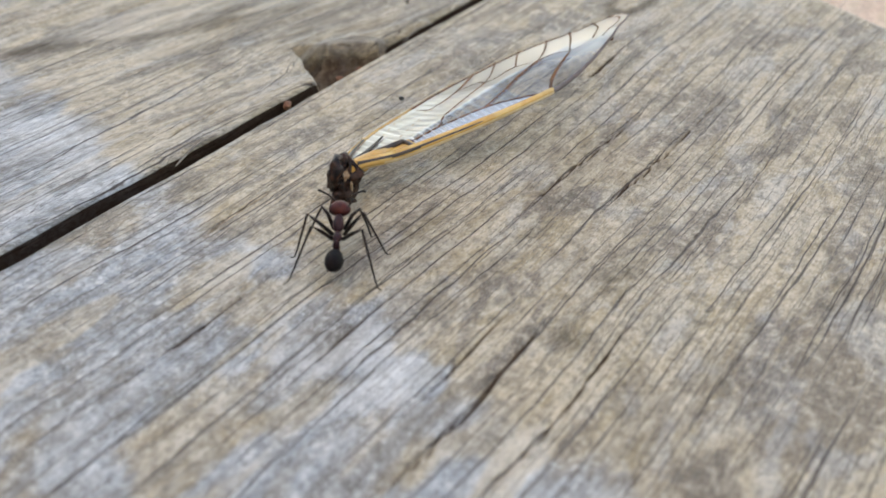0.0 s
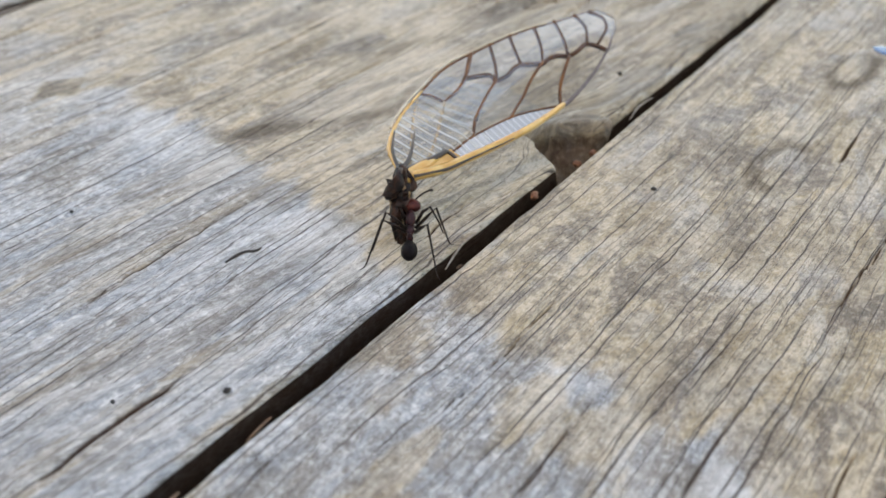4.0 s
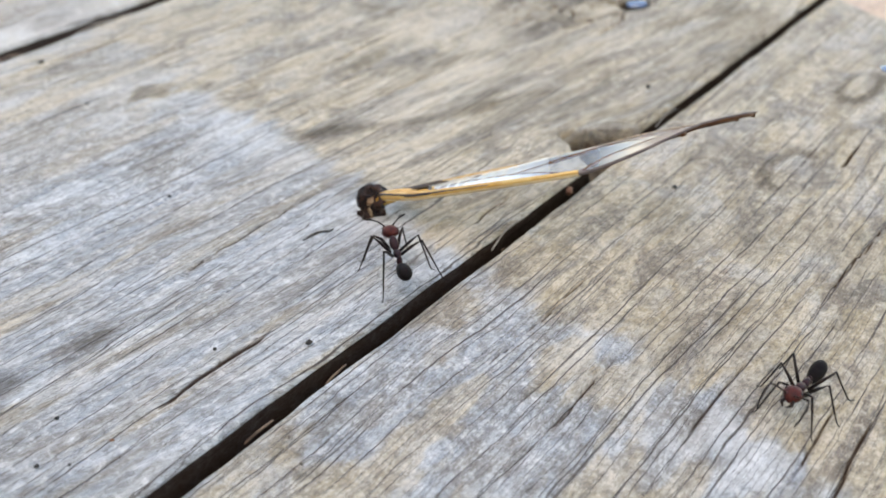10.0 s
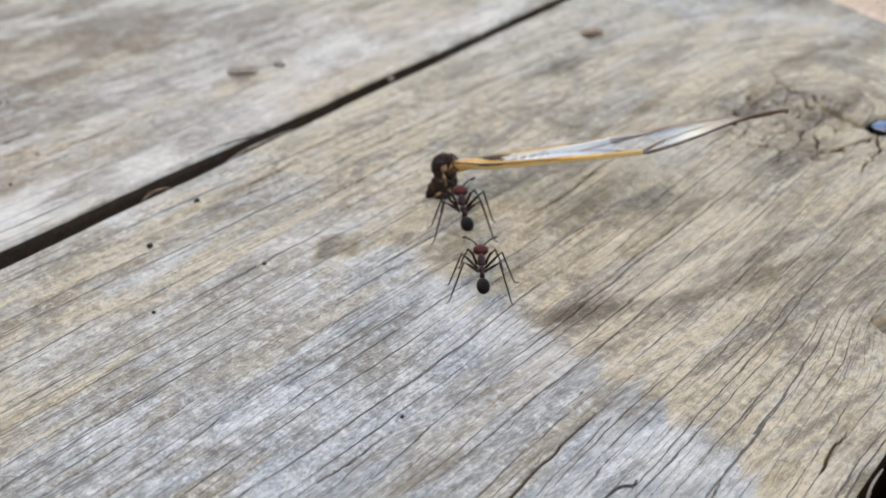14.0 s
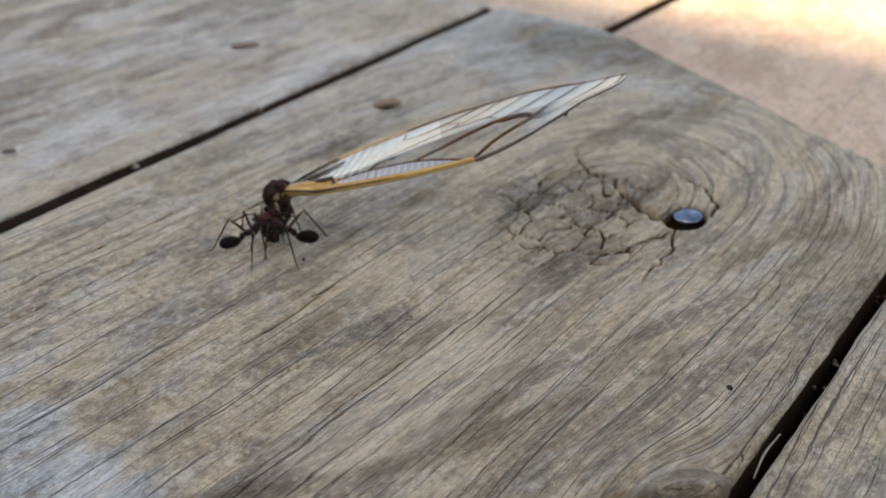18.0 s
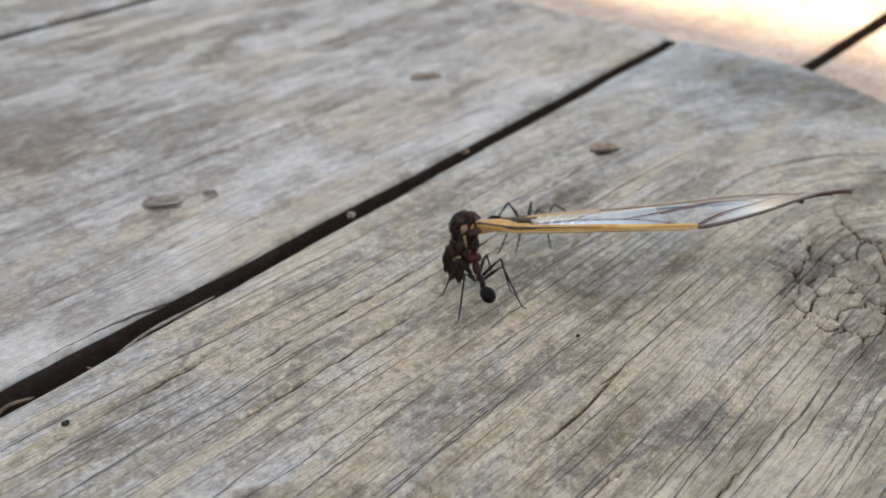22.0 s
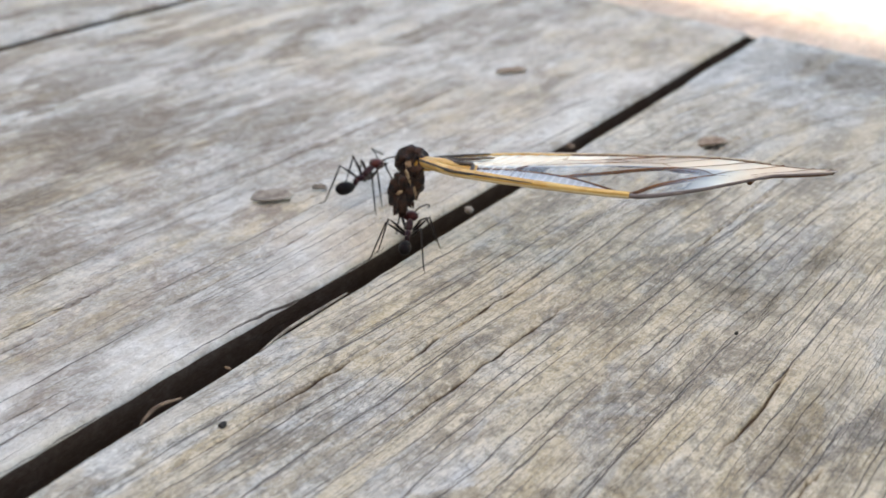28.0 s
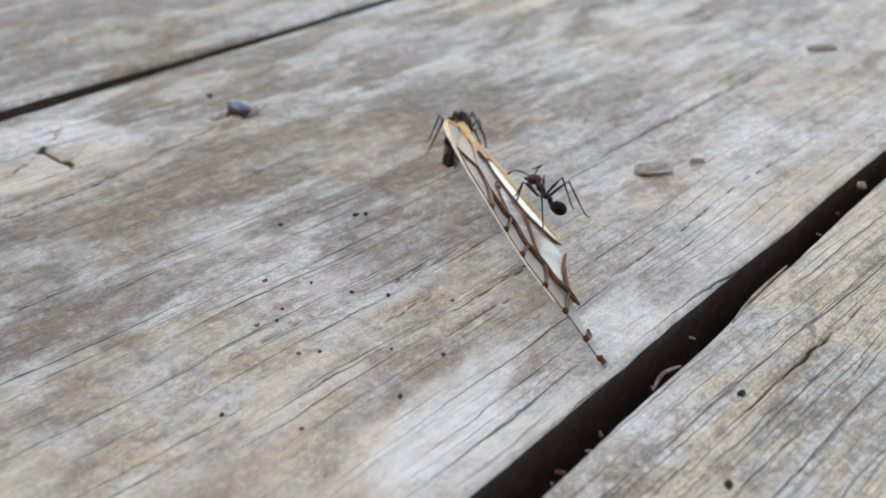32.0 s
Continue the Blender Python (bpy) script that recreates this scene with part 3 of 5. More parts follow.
def warm_mid(x, y, seed):
    w = 0.06 + 0.45 * smooth(y, 104, 128) + (0.9 - 0.5 * smooth(y, 104, 128)) * tone_line(x, y, seed) - 0.3 * smooth(x, 95, 130) * smooth(y, 110, 135)
    w = w - 0.5 * smooth(x, 150, 180) * smooth(y, 80, 105)
    w = w + 0.75 * smooth(np.abs(y - 90.2 - 0.5 * np.sin(x / 6)) + 0.12 * np.abs(x - 20), 2.6, 0.6)
    w = w + 0.5 * smooth(np.hypot((x - 131) / 19, (y - 95) / 12), 1.15, 0.6) + 0.5 * smooth(np.hypot((x - 86) / 18, (y - 94) / 11), 1.15, 0.8)
    return w + 1.1 * brown_spot(x, y, seed) + 0.36 * smooth(fbm(x / 24, y / 3.4, seed + 72, 5), 0.53, 0.63)


def pale_mid(x, y, seed):
    p = 0.2 * smooth(np.hypot((x - 56) / 16, (y - 122) / 14), 1.25, 0.5)
    oval = smooth(np.hypot((x - 90) / 14, (y - 91) / 8) + 0.4 * (fbm(x / 8, y / 4, seed + 92) - 0.5), 1.1, 0.85)
    p = p + 0.45 * smooth(np.hypot((x - 111) / 14, (y - 103) / 12), 1.2, 0.5)
    p = p + 0.6 * smooth(y, 143, 147) * smooth(fbm(x / 9, y / 5, seed + 73), 0.35, 0.6)
    return np.clip(p * smooth(fbm(x / 10, y / 5, seed + 74), 0.3, 0.6) + 0.5 * oval * smooth(fbm(x / 5, y / 3, seed + 95), 0.2, 0.45) + 0.6 * bleached_rim(x, y, seed) * smooth(y, 125, 104), 0, 0.9)


def stain_shade_mid(x, y, seed):
    s = 0.95 * smooth(np.hypot((x - 27.0) / 4.6, (y - 81.6) / 2.4), 1.25, 0.1)
    s = s + 0.8 * smooth(np.hypot((x - 18.3) / 3.2, (y - 82.6) / 1.9), 1.25, 0.1)
    s = s + 0.75 * smooth(np.hypot((x - 131) / 21, (y - 96) / 12), 1.1, 0.5) * fbm(x / 5, y / 4, seed + 75)
    arc = 78 + 0.0112 * np.clip(109 - x, 0, 42) ** 2
    s = s + 0.55 * smooth(np.abs(y - arc) / (1.1 + 1.2 * vnoise(x / 6, y / 6, seed + 93)), 1.3, 0.3) * smooth(x, 64, 70) * smooth(x, 122, 104)
    s = s + 0.6 * smooth(np.hypot((x - 163) / 9, (y - 103) / 2.2), 1.2, 0.3)
    s = s + 0.6 * smooth(np.hypot((x - 128) / 8, (y - 133) / 3), 1.2, 0.3)
    s = s + 0.7 * smooth(np.hypot((x - 186) / 12, (y - 128) / 22), 1.1, 0.4)
    s = s + 0.5 * brown_spot(x, y, seed)
    # the soft shadow below the wing, painted as a darker patch
    u = x - 48.9 - 0.18 * y
    s = s + 0.5 * smooth(u, 0.5, 4.0) * smooth(u, 17, 8) * smooth(y, 88, 97) * smooth(y, 122, 112) * smooth(fbm(x / 9, y / 4, seed + 94, 5), 0.38, 0.56)
    s = s + (0.06 + 0.42 * smooth(fbm(x / 16, y / 3.2, seed + 89, 5), 0.5, 0.62)) * smooth(x, 70, 96) * smooth(y, 130, 112)
    return np.clip(s + 0.3 * smooth(fbm(x / 9, y / 3, seed + 76), 0.58, 0.72), 0, 0.9)


def stain_low(x, y, seed):
    s = 0.7 * smooth(np.hypot((x - 62.2) / 2.2, (y - 18.4) / 2.4), 1.2, 0.2)
    s = s + 0.6 * smooth(np.hypot((x - 73) / 4.5, (y - 18.6) / 3.0), 1.2, 0.3) * fbm(x / 1.5, y / 1.5, seed + 77)
    s = s + 0.8 * smooth(np.hypot((x - 99.5) / 7, (y - 43.5) / 2.6), 1.15, 0.75) * (1 - smooth(np.hypot((x - 99) / 5.4, (y - 42.6) / 2.2), 1.0, 0.7))
    s = s + 0.85 * smooth(np.hypot((x - 128) / 7, (y - 44) / 3), 1.15, 0.7) * (1 - smooth(np.hypot((x - 129) / 6, (y - 44.3) / 2), 1.0, 0.6))
    s = s + 0.14 + 0.3 * smooth(np.hypot((x - 76) / 26, (y - 33) / 15), 1.2, 0.4) * smooth(fbm(x / 9, y / 5, seed + 86, 5), 0.35, 0.6)
    return np.clip(s + 0.3 * smooth(fbm(x / 10, y / 3, seed + 78), 0.58, 0.72), 0, 0.95)


def old_knot(x, y, seed):
    """A smooth cream patch beside the far joint."""
    return smooth(np.hypot((x - 45) / 12, (y - 228.5) / 11) + 0.3 * (fbm(x / 5, y / 5, seed + 85) - 0.5), 1.05, 0.9)


def warm_up(x, y, seed):
    w = 0.35 + 0.5 * smooth(fbm(x / 26, y / 12, seed + 83, 5), 0.42, 0.6)
    return w + 0.9 * smooth(np.hypot((x - 46) / 9, (y - 222) / 6), 1.2, 0.6)


def stain_up(x, y, seed):
    s = 0.62 * smooth(fbm(x / 15, y / 5, seed + 79, 6), 0.46, 0.60) * (0.35 + 0.65 * smooth(y, 172, 190))
    s = s * (1 - old_knot(x, y, seed))
    s = s + 0.45 * smooth(np.hypot((x - 55) / 26, (y - 207) / 9), 1.2, 0.6)
    s = s + (1 - old_knot(x, y, seed)) * (0.16 + 0.4 * smooth(fbm(x / 7, y / 4, seed + 84, 5), 0.45, 0.6)) * smooth(y, 166, 192) * smooth(x, 120, 70)
    return np.clip(s + 0.4 * smooth(fbm(x / 8, y / 3, seed + 80), 0.58, 0.7), 0, 0.9)


def pale_up(x, y, seed):
    p = 0.45 * smooth(fbm(x / 13, y / 5, seed + 81, 6), 0.5, 0.64)
    p = p + 0.7 * smooth(y - gap_zero(x), 14, 3) * smooth(fbm(x / 9, y / 5, seed + 82), 0.3, 0.6)
    p = p + 0.75 * smooth(np.hypot((x - 43.5) / 9, (y - 157.5) / 4.5) + 0.5 * (fbm(x / 6, y / 3, seed + 94) - 0.5), 1.2, 0.5)
    return np.clip(p + 0.3 * old_knot(x, y, seed) + 0.6 * smooth(np.hypot((x - 50.4) / 3.5, (y - 192) / 4), 1.3, 0.6), 0, 0.95)


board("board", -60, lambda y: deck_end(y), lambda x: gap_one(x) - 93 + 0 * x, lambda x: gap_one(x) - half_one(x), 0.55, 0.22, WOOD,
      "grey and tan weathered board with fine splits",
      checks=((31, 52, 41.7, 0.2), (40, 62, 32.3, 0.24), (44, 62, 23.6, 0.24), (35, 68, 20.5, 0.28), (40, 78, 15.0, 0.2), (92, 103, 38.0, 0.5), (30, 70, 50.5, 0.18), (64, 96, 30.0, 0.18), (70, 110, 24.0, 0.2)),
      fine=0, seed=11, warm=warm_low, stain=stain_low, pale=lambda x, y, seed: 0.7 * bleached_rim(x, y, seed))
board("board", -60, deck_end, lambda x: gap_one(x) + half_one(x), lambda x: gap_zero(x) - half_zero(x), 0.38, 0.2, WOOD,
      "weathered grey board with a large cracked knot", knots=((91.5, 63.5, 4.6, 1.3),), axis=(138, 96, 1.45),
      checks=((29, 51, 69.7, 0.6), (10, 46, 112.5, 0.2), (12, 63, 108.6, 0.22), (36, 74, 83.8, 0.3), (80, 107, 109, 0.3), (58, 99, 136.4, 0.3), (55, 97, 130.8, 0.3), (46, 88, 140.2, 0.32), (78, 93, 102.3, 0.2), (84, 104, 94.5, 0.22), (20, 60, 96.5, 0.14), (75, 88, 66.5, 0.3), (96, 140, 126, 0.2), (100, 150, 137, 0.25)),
      fine=0, seed=23, warm=warm_mid, pale=pale_mid, stain=stain_shade_mid, notches=(((84.6, 61.6), (89.6, 70.3), (98.0, 62.6), 3.4),), hollow=((137.9, 85.4, 3.5, 2.7, 2.2), (143, 137.5, 2.0, 0.9, 0.7)), hearts=((131, 96, 16, 3.7),),
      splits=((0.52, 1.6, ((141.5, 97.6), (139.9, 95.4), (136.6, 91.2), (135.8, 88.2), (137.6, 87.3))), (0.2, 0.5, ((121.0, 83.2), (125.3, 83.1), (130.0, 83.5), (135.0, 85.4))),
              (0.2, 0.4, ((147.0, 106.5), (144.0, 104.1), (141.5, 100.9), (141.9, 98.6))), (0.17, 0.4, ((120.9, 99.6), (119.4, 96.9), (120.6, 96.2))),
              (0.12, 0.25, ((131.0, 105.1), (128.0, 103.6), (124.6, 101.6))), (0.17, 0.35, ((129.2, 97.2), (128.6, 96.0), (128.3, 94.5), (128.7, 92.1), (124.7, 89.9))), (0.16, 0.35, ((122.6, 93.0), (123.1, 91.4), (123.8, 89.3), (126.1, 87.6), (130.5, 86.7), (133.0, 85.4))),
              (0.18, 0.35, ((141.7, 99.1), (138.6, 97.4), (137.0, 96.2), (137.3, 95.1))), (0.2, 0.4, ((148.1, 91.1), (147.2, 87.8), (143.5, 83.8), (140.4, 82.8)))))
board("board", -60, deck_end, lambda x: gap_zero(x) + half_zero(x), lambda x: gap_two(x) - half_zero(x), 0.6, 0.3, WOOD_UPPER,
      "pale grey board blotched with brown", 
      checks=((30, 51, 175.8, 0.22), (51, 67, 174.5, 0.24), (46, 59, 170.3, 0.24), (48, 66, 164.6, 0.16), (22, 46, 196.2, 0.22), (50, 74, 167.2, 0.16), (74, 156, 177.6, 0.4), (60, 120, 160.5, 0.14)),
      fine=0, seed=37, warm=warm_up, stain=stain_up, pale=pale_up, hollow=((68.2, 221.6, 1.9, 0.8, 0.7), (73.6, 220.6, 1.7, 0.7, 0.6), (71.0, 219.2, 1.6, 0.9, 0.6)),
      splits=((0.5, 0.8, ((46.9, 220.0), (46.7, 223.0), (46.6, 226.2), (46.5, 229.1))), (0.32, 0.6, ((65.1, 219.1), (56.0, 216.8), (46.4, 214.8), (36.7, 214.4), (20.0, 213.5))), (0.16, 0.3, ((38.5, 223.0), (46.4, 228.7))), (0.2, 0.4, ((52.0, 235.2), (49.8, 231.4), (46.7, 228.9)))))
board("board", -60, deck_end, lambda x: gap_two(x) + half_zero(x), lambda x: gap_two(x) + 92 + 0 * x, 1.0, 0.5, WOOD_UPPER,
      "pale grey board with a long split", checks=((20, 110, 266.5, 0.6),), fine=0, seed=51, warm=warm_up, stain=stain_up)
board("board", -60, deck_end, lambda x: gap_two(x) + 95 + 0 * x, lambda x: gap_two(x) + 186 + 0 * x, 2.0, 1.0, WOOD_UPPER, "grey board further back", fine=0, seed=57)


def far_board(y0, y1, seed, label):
    """Boards past the deck's cut end, lighter tan than the deck and sunlit."""
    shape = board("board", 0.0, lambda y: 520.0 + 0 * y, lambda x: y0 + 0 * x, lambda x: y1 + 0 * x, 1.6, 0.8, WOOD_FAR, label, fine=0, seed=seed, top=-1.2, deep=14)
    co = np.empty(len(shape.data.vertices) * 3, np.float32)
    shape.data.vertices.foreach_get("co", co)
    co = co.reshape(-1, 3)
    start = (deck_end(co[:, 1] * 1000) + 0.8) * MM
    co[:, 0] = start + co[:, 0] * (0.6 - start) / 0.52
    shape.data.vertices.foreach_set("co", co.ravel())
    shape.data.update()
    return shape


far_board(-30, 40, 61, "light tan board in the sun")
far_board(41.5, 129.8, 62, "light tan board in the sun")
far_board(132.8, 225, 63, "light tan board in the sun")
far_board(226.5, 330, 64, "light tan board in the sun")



def unseen_board(x0, x1, y0, y1, top, seed, material, label):
    """An unseen added board away from the middle, with eased edges and the grain along it."""
    bm = bmesh.new()
    bmesh.ops.create_cube(bm, size=1.0, matrix=Matrix.LocRotScale(Vector(((x0 + x1) / 2, (y0 + y1) / 2, top - 9)) * MM, None, Vector((x1 - x0, y1 - y0 - 2, 18)) * MM))
    bmesh.ops.bevel(bm, geom=bm.edges[:], offset=0.0012, segments=2, affect="EDGES")
    grain = bm.loops.layers.uv.new("grain")
    for face in bm.faces:
        for loop in face.loops:
            loop[grain].uv = (loop.vert.co.x / MM + 97 * seed, loop.vert.co.y / MM + loop.vert.co.z / MM)
    ob = part("board", bm, material, deck, label, smooth=False)
    return ob


# out of view; added so that the wing mirrors bright sunlit wood
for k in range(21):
    unseen_board(602, 2600, -520 + 94 * k, -426 + 94 * k, -1.0, k, WOOD_FAR, "light tan board in the sun")
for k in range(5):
    unseen_board(203, 600, -524 + 97 * k, -427 + 97 * k, -1.2, 30 + k, WOOD_FAR, "light tan board in the sun")
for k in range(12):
    unseen_board(203, 600, 332 + 93 * k, 425 + 93 * k, -1.2, 40 + k, WOOD_FAR, "light tan board in the sun")
# out of view too; added to carry the grey deck on
for k in range(11):
    unseen_board(-1190, 197, 437 + 94 * k, 531 + 94 * k, 0.0, 60 + k, WOOD_UPPER, "grey board further back")
for k in range(5):
    unseen_board(-1190, 110, -127 - 94 * k, -33 - 94 * k, 0.0, 80 + k, WOOD_UPPER, "grey board further back")
for k in range(5):
    unseen_board(-1190, -62, -31 + 93.2 * k, 62 + 93.2 * k, 0.0, 90 + k, WOOD_UPPER, "grey board further back")

bm = bmesh.new()
bmesh.ops.create_grid(bm, x_segments=60, y_segments=60, size=40.0)
for v in bm.verts:
    v.co.z = -0.034 + (0.004 * noise.noise(v.co * 2.0) if v.co.length < 3 else 0)
tagged(part("ground", bm, SOIL), "dark soil seen through the joints of the deck", "ground", kind="structure")
# unseen blocker, its height set to place the edge of the shade
bm = bmesh.new()
bmesh.ops.create_cube(bm, size=1.0, matrix=Matrix.LocRotScale((-1.35, 0.3, 1.23), None, Vector((0.3, 9.0, 2.485))))
bmesh.ops.bevel(bm, geom=bm.edges[:], offset=0.01, segments=2, affect="EDGES")
tagged(part("shade_slab", bm, SLAB_PAINT, smooth=False), "unseen painted slab added to shade the deck", "wall", kind="structure")

# ---- wing ----
WING_L = 41.0


def wing_edge(a, upper):
    """Half-width of the wing at a of its length, on the front (upper) or hind side; in lengths."""
    if upper:
        ks = ((0, 0.012), (0.09, 0.05), (0.15, 0.066), (0.28, 0.104), (0.41, 0.128), (0.52, 0.134), (0.61, 0.143), (0.7, 0.146), (0.8, 0.138), (0.907, 0.11), (0.965, 0.072), (0.993, 0.034), (1.0, 0.0))
    else:
        ks = ((0, 0.02), (0.033, 0.062), (0.065, 0.102), (0.114, 0.133), (0.186, 0.166), (0.271, 0.187), (0.36, 0.202), (0.436, 0.214), (0.5, 0.218), (0.55, 0.21), (0.6, 0.192), (0.685, 0.163), (0.766, 0.132), (0.886, 0.076), (0.951, 0.041), (0.982, 0.017), (1.0, 0.0))
    v = float(np.interp(a, [k[0] for k in ks], [k[1] for k in ks]))
    return v if upper else -v


def wing_z(x, y):
    """Gentle camber; the front cells slope."""
    fold = 0.45 * max(y - 0.02, 0.0) * min(max((0.85 - x) / 0.3, 0.0), 1.0)
    return -0.1 * y * y + 0.004 * math.sin(x * 9 + y * 14) + fold


def wpt(x, y, lift=0.0):
    return Vector((x * WING_L, y * WING_L, wing_z(x, y) * WING_L + lift)) * MM


def curve_through(keys, steps=6):
    """A smooth run of points through the keys (x, y)."""
    p = [Vector(k) for k in keys]
    out = []
    for i in range(len(p) - 1):
        p0, p1, p2, p3 = p[max(i - 1, 0)], p[i], p[i + 1], p[min(i + 2, len(p) - 1)]
        for k in range(steps):
            s = k / steps
            out.append(0.5 * ((2 * p1) + (p2 - p0) * s + (2 * p0 - 5 * p1 + 4 * p2 - p3) * s * s + (3 * p1 - p0 - 3 * p2 + p3) * s**3))
    return out + [p[-1]]


def build_wing():
    wing = tagged(empty("cicada_wing"), "clear brown-veined cicada wing with a torn scrap of thorax", "insect wing")
    def skin(name, a0, a1, cols, mat, label):
        bm = bmesh.new()
        rows, grid = 34, []
        for i in range(cols + 1):
            a = a0 + (a1 - a0) * i / cols
            lo, hi = wing_edge(a, False), wing_edge(a, True)
            line = []
            for j in range(rows + 1):
                y = lo + (hi - lo) * j / rows
                p = wpt(a, y)
                p.z += 0.02 * MM * math.sin(a * 2 * math.pi * 30 + y * 30) * max(0.0, 1 - abs(a - 0.26) / 0.24)
                line.append(bm.verts.new(p))
            grid.append(line)
        for i in range(cols):
            for j in range(rows):
                bm.faces.new((grid[i][j], grid[i + 1][j], grid[i + 1][j + 1], grid[i][j + 1]))
        bmesh.ops.remove_doubles(bm, verts=bm.verts[:], dist=1e-7)
        part(name, bm, mat, wing, label)

    skin("membrane", 0.46, 1.0, 60, MEMBRANE, "clear glassy outer membrane")
    skin("membrane", 0.0, 0.46, 120, MEMBRANE_BASE, "milky ribbed membrane of the wing base")

    def inner(a):
        return float(np.interp(a, (0.0, 0.115, 0.17, 0.236, 0.362, 0.457, 0.53), (-0.005, 0.022, 0.03, 0.037, 0.067, 0.102, 0.134)))

    def strip(name, a0, a1, cols, rows, lo, hi, lift, mat, label):
        bm = bmesh.new()
        grid = []
        for i in range(cols + 1):
            a = a0 + (a1 - a0) * i / cols
            p, q = lo(a), hi(a)
            grid.append([bm.verts.new(wpt(a, p + (q - p) * j / rows, lift + (0.05 + 0.012 * math.sin(a * 2 * math.pi * 34)) * math.sin(math.pi * j / rows))) for j in range(rows + 1)])
        for i in range(cols):
            for j in range(rows):
                bm.faces.new((grid[i][j], grid[i + 1][j], grid[i + 1][j + 1], grid[i][j + 1]))
        part(name, bm, mat, wing, label)

    strip("costal_cell", 0.135, 0.528, 130, 6, inner, lambda a: wing_edge(a, True), 0.05, MEMBRANE_COSTA, "white ribbed cell along the front margin, tinted blue like mirrored sky")
    strip("base_plate", 0.0, 0.15, 16, 6, lambda a: -0.008 + 0.22 * a, lambda a: wing_edge(a, True), -0.15, VEIN_GOLD, "thick golden plate at the wing base")
    strip("base_plate", 0.0, 0.13, 16, 6, lambda a: -0.008 + 0.3 * a, lambda a: wing_edge(a, True), 0.2, VEIN_TAN, "tan upper plate at the wing base")

    def vein(name, keys, r0, r1, mat, label="", lift=None):
        pts = curve_through(keys)
        n = len(pts) - 1
        v = bmesh.new()
        tube(v, [wpt(p.x, p.y, lift if lift is not None else 0.02 if "margin" in name else 0.85 * r0) for p in pts], [(r0 + (r1 - r0) * i / n) * MM for i in range(n + 1)], 6)
        part(name, v, mat, wing, label)

    def edge(a0, a1, upper, n=7):
        return [(a0 + (a1 - a0) * i / n, wing_edge(a0 + (a1 - a0) * i / n, upper)) for i in range(n + 1)]

    vein("costal_margin", edge(0.0, 0.53, True), 0.52, 0.26, VEIN_GOLD, "thick golden front margin", -0.12)
    vein("costal_rim", edge(0.0, 0.53, True), 0.36, 0.2, VEIN_CREAM, "cream upper rim of the front margin", 0.14)
    vein("front_margin", edge(0.53, 0.999, True, 14), 0.26, 0.06, MARGIN_GREY, "dark purplish front margin")
    vein("costal_edge", [(a, y + 0.008) for a, y in edge(0.0, 0.3, True)], 0.24, 0.06, MARGIN_DARK, "black lower edge of the front margin", -0.3)
    vein("hind_border", edge(0.16, 0.86, False, 22), 0.19, 0.1, BORDER, "pale shining border of the hind edge", -0.06)
    vein("hind_margin", [(a, y + 0.009) for a, y in edge(0.02, 0.36, False)], 0.27, 0.14, VEIN_GOLD)
    vein("hind_margin", [(a, y + 0.009 * min(1.0, (1 - a) * 9)) for a, y in edge(0.36, 0.999, False, 16)], 0.14, 0.06, VEIN)
    vein("vein", ((0.02, 0.0), (0.115, 0.026), (0.17, 0.031), (0.236, 0.037), (0.362, 0.067), (0.457, 0.102), (0.53, 0.134)), 0.17, 0.17, VEIN)
    vein("vein", ((0.0, -0.01), (0.05, 0.004), (0.095, 0.018), (0.135, 0.024)), 0.46, 0.24, MARGIN_DARK, "black streak at the wing base", -0.22)
    vein("vein", ((0.0, -0.02), (0.05, -0.03), (0.1, -0.052), (0.17, -0.09)), 0.34, 0.08, MARGIN_DARK, "black streak at the wing base", -0.16)
    vein("vein", ((0.015, -0.03), (0.05, -0.068), (0.09, -0.1), (0.15, -0.135)), 0.24, 0.07, MARGIN_DARK, "black streak at the wing base", -0.2)
    vein("vein", ((0.132, 0.014), (0.138, 0.034), (0.134, 0.056)), 0.26, 0.22, MARGIN_DARK, "black stop of the shining cell", -0.1)
    vein("vein", ((0.02, -0.012), (0.06, -0.032), (0.13, -0.074), (0.234, -0.137), (0.35, -0.196)), 0.17, 0.15, VEIN_TAN)
    vein("vein", ((0.348, -0.196), (0.355, -0.16), (0.346, -0.115)), 0.15, 0.17, VEIN)
    vein("vein", ((0.04, 0.0), (0.1, -0.004), (0.205, -0.047), (0.346, -0.115)), 0.17, 0.15, VEIN_TAN)
    vein("vein", ((0.346, -0.115), (0.409, -0.116), (0.478, -0.133), (0.55, -0.165), (0.603, -0.19)), 0.18, 0.3, VEIN)
    vein("vein", ((0.238, 0.037), (0.27, 0.02), (0.31, 0.002), (0.418, -0.029), (0.495, -0.045)), 0.16, 0.2, VEIN)
    vein("vein", ((0.302, 0.006), (0.31, 0.002), (0.318, -0.001)), 0.26, 0.26, MARGIN_DARK, "dark bead on a vein")
    vein("vein", ((0.365, 0.068), (0.41, 0.06), (0.459, 0.052), (0.546, 0.032), (0.637, 0.018)), 0.16, 0.2, VEIN)
    vein("vein", ((0.525, 0.128), (0.57, 0.103), (0.618, 0.085), (0.72, 0.056)), 0.18, 0.2, VEIN)
    # the crooked row of cross-veins and the cells beyond it
    vein("cross_vein", ((0.478, -0.133), (0.505, -0.1), (0.516, -0.085), (0.508, -0.062), (0.495, -0.045), (0.53, -0.032), (0.57, -0.036), (0.602, -0.03)), 0.26, 0.28, VEIN_DARK, "dark crooked cross-vein")
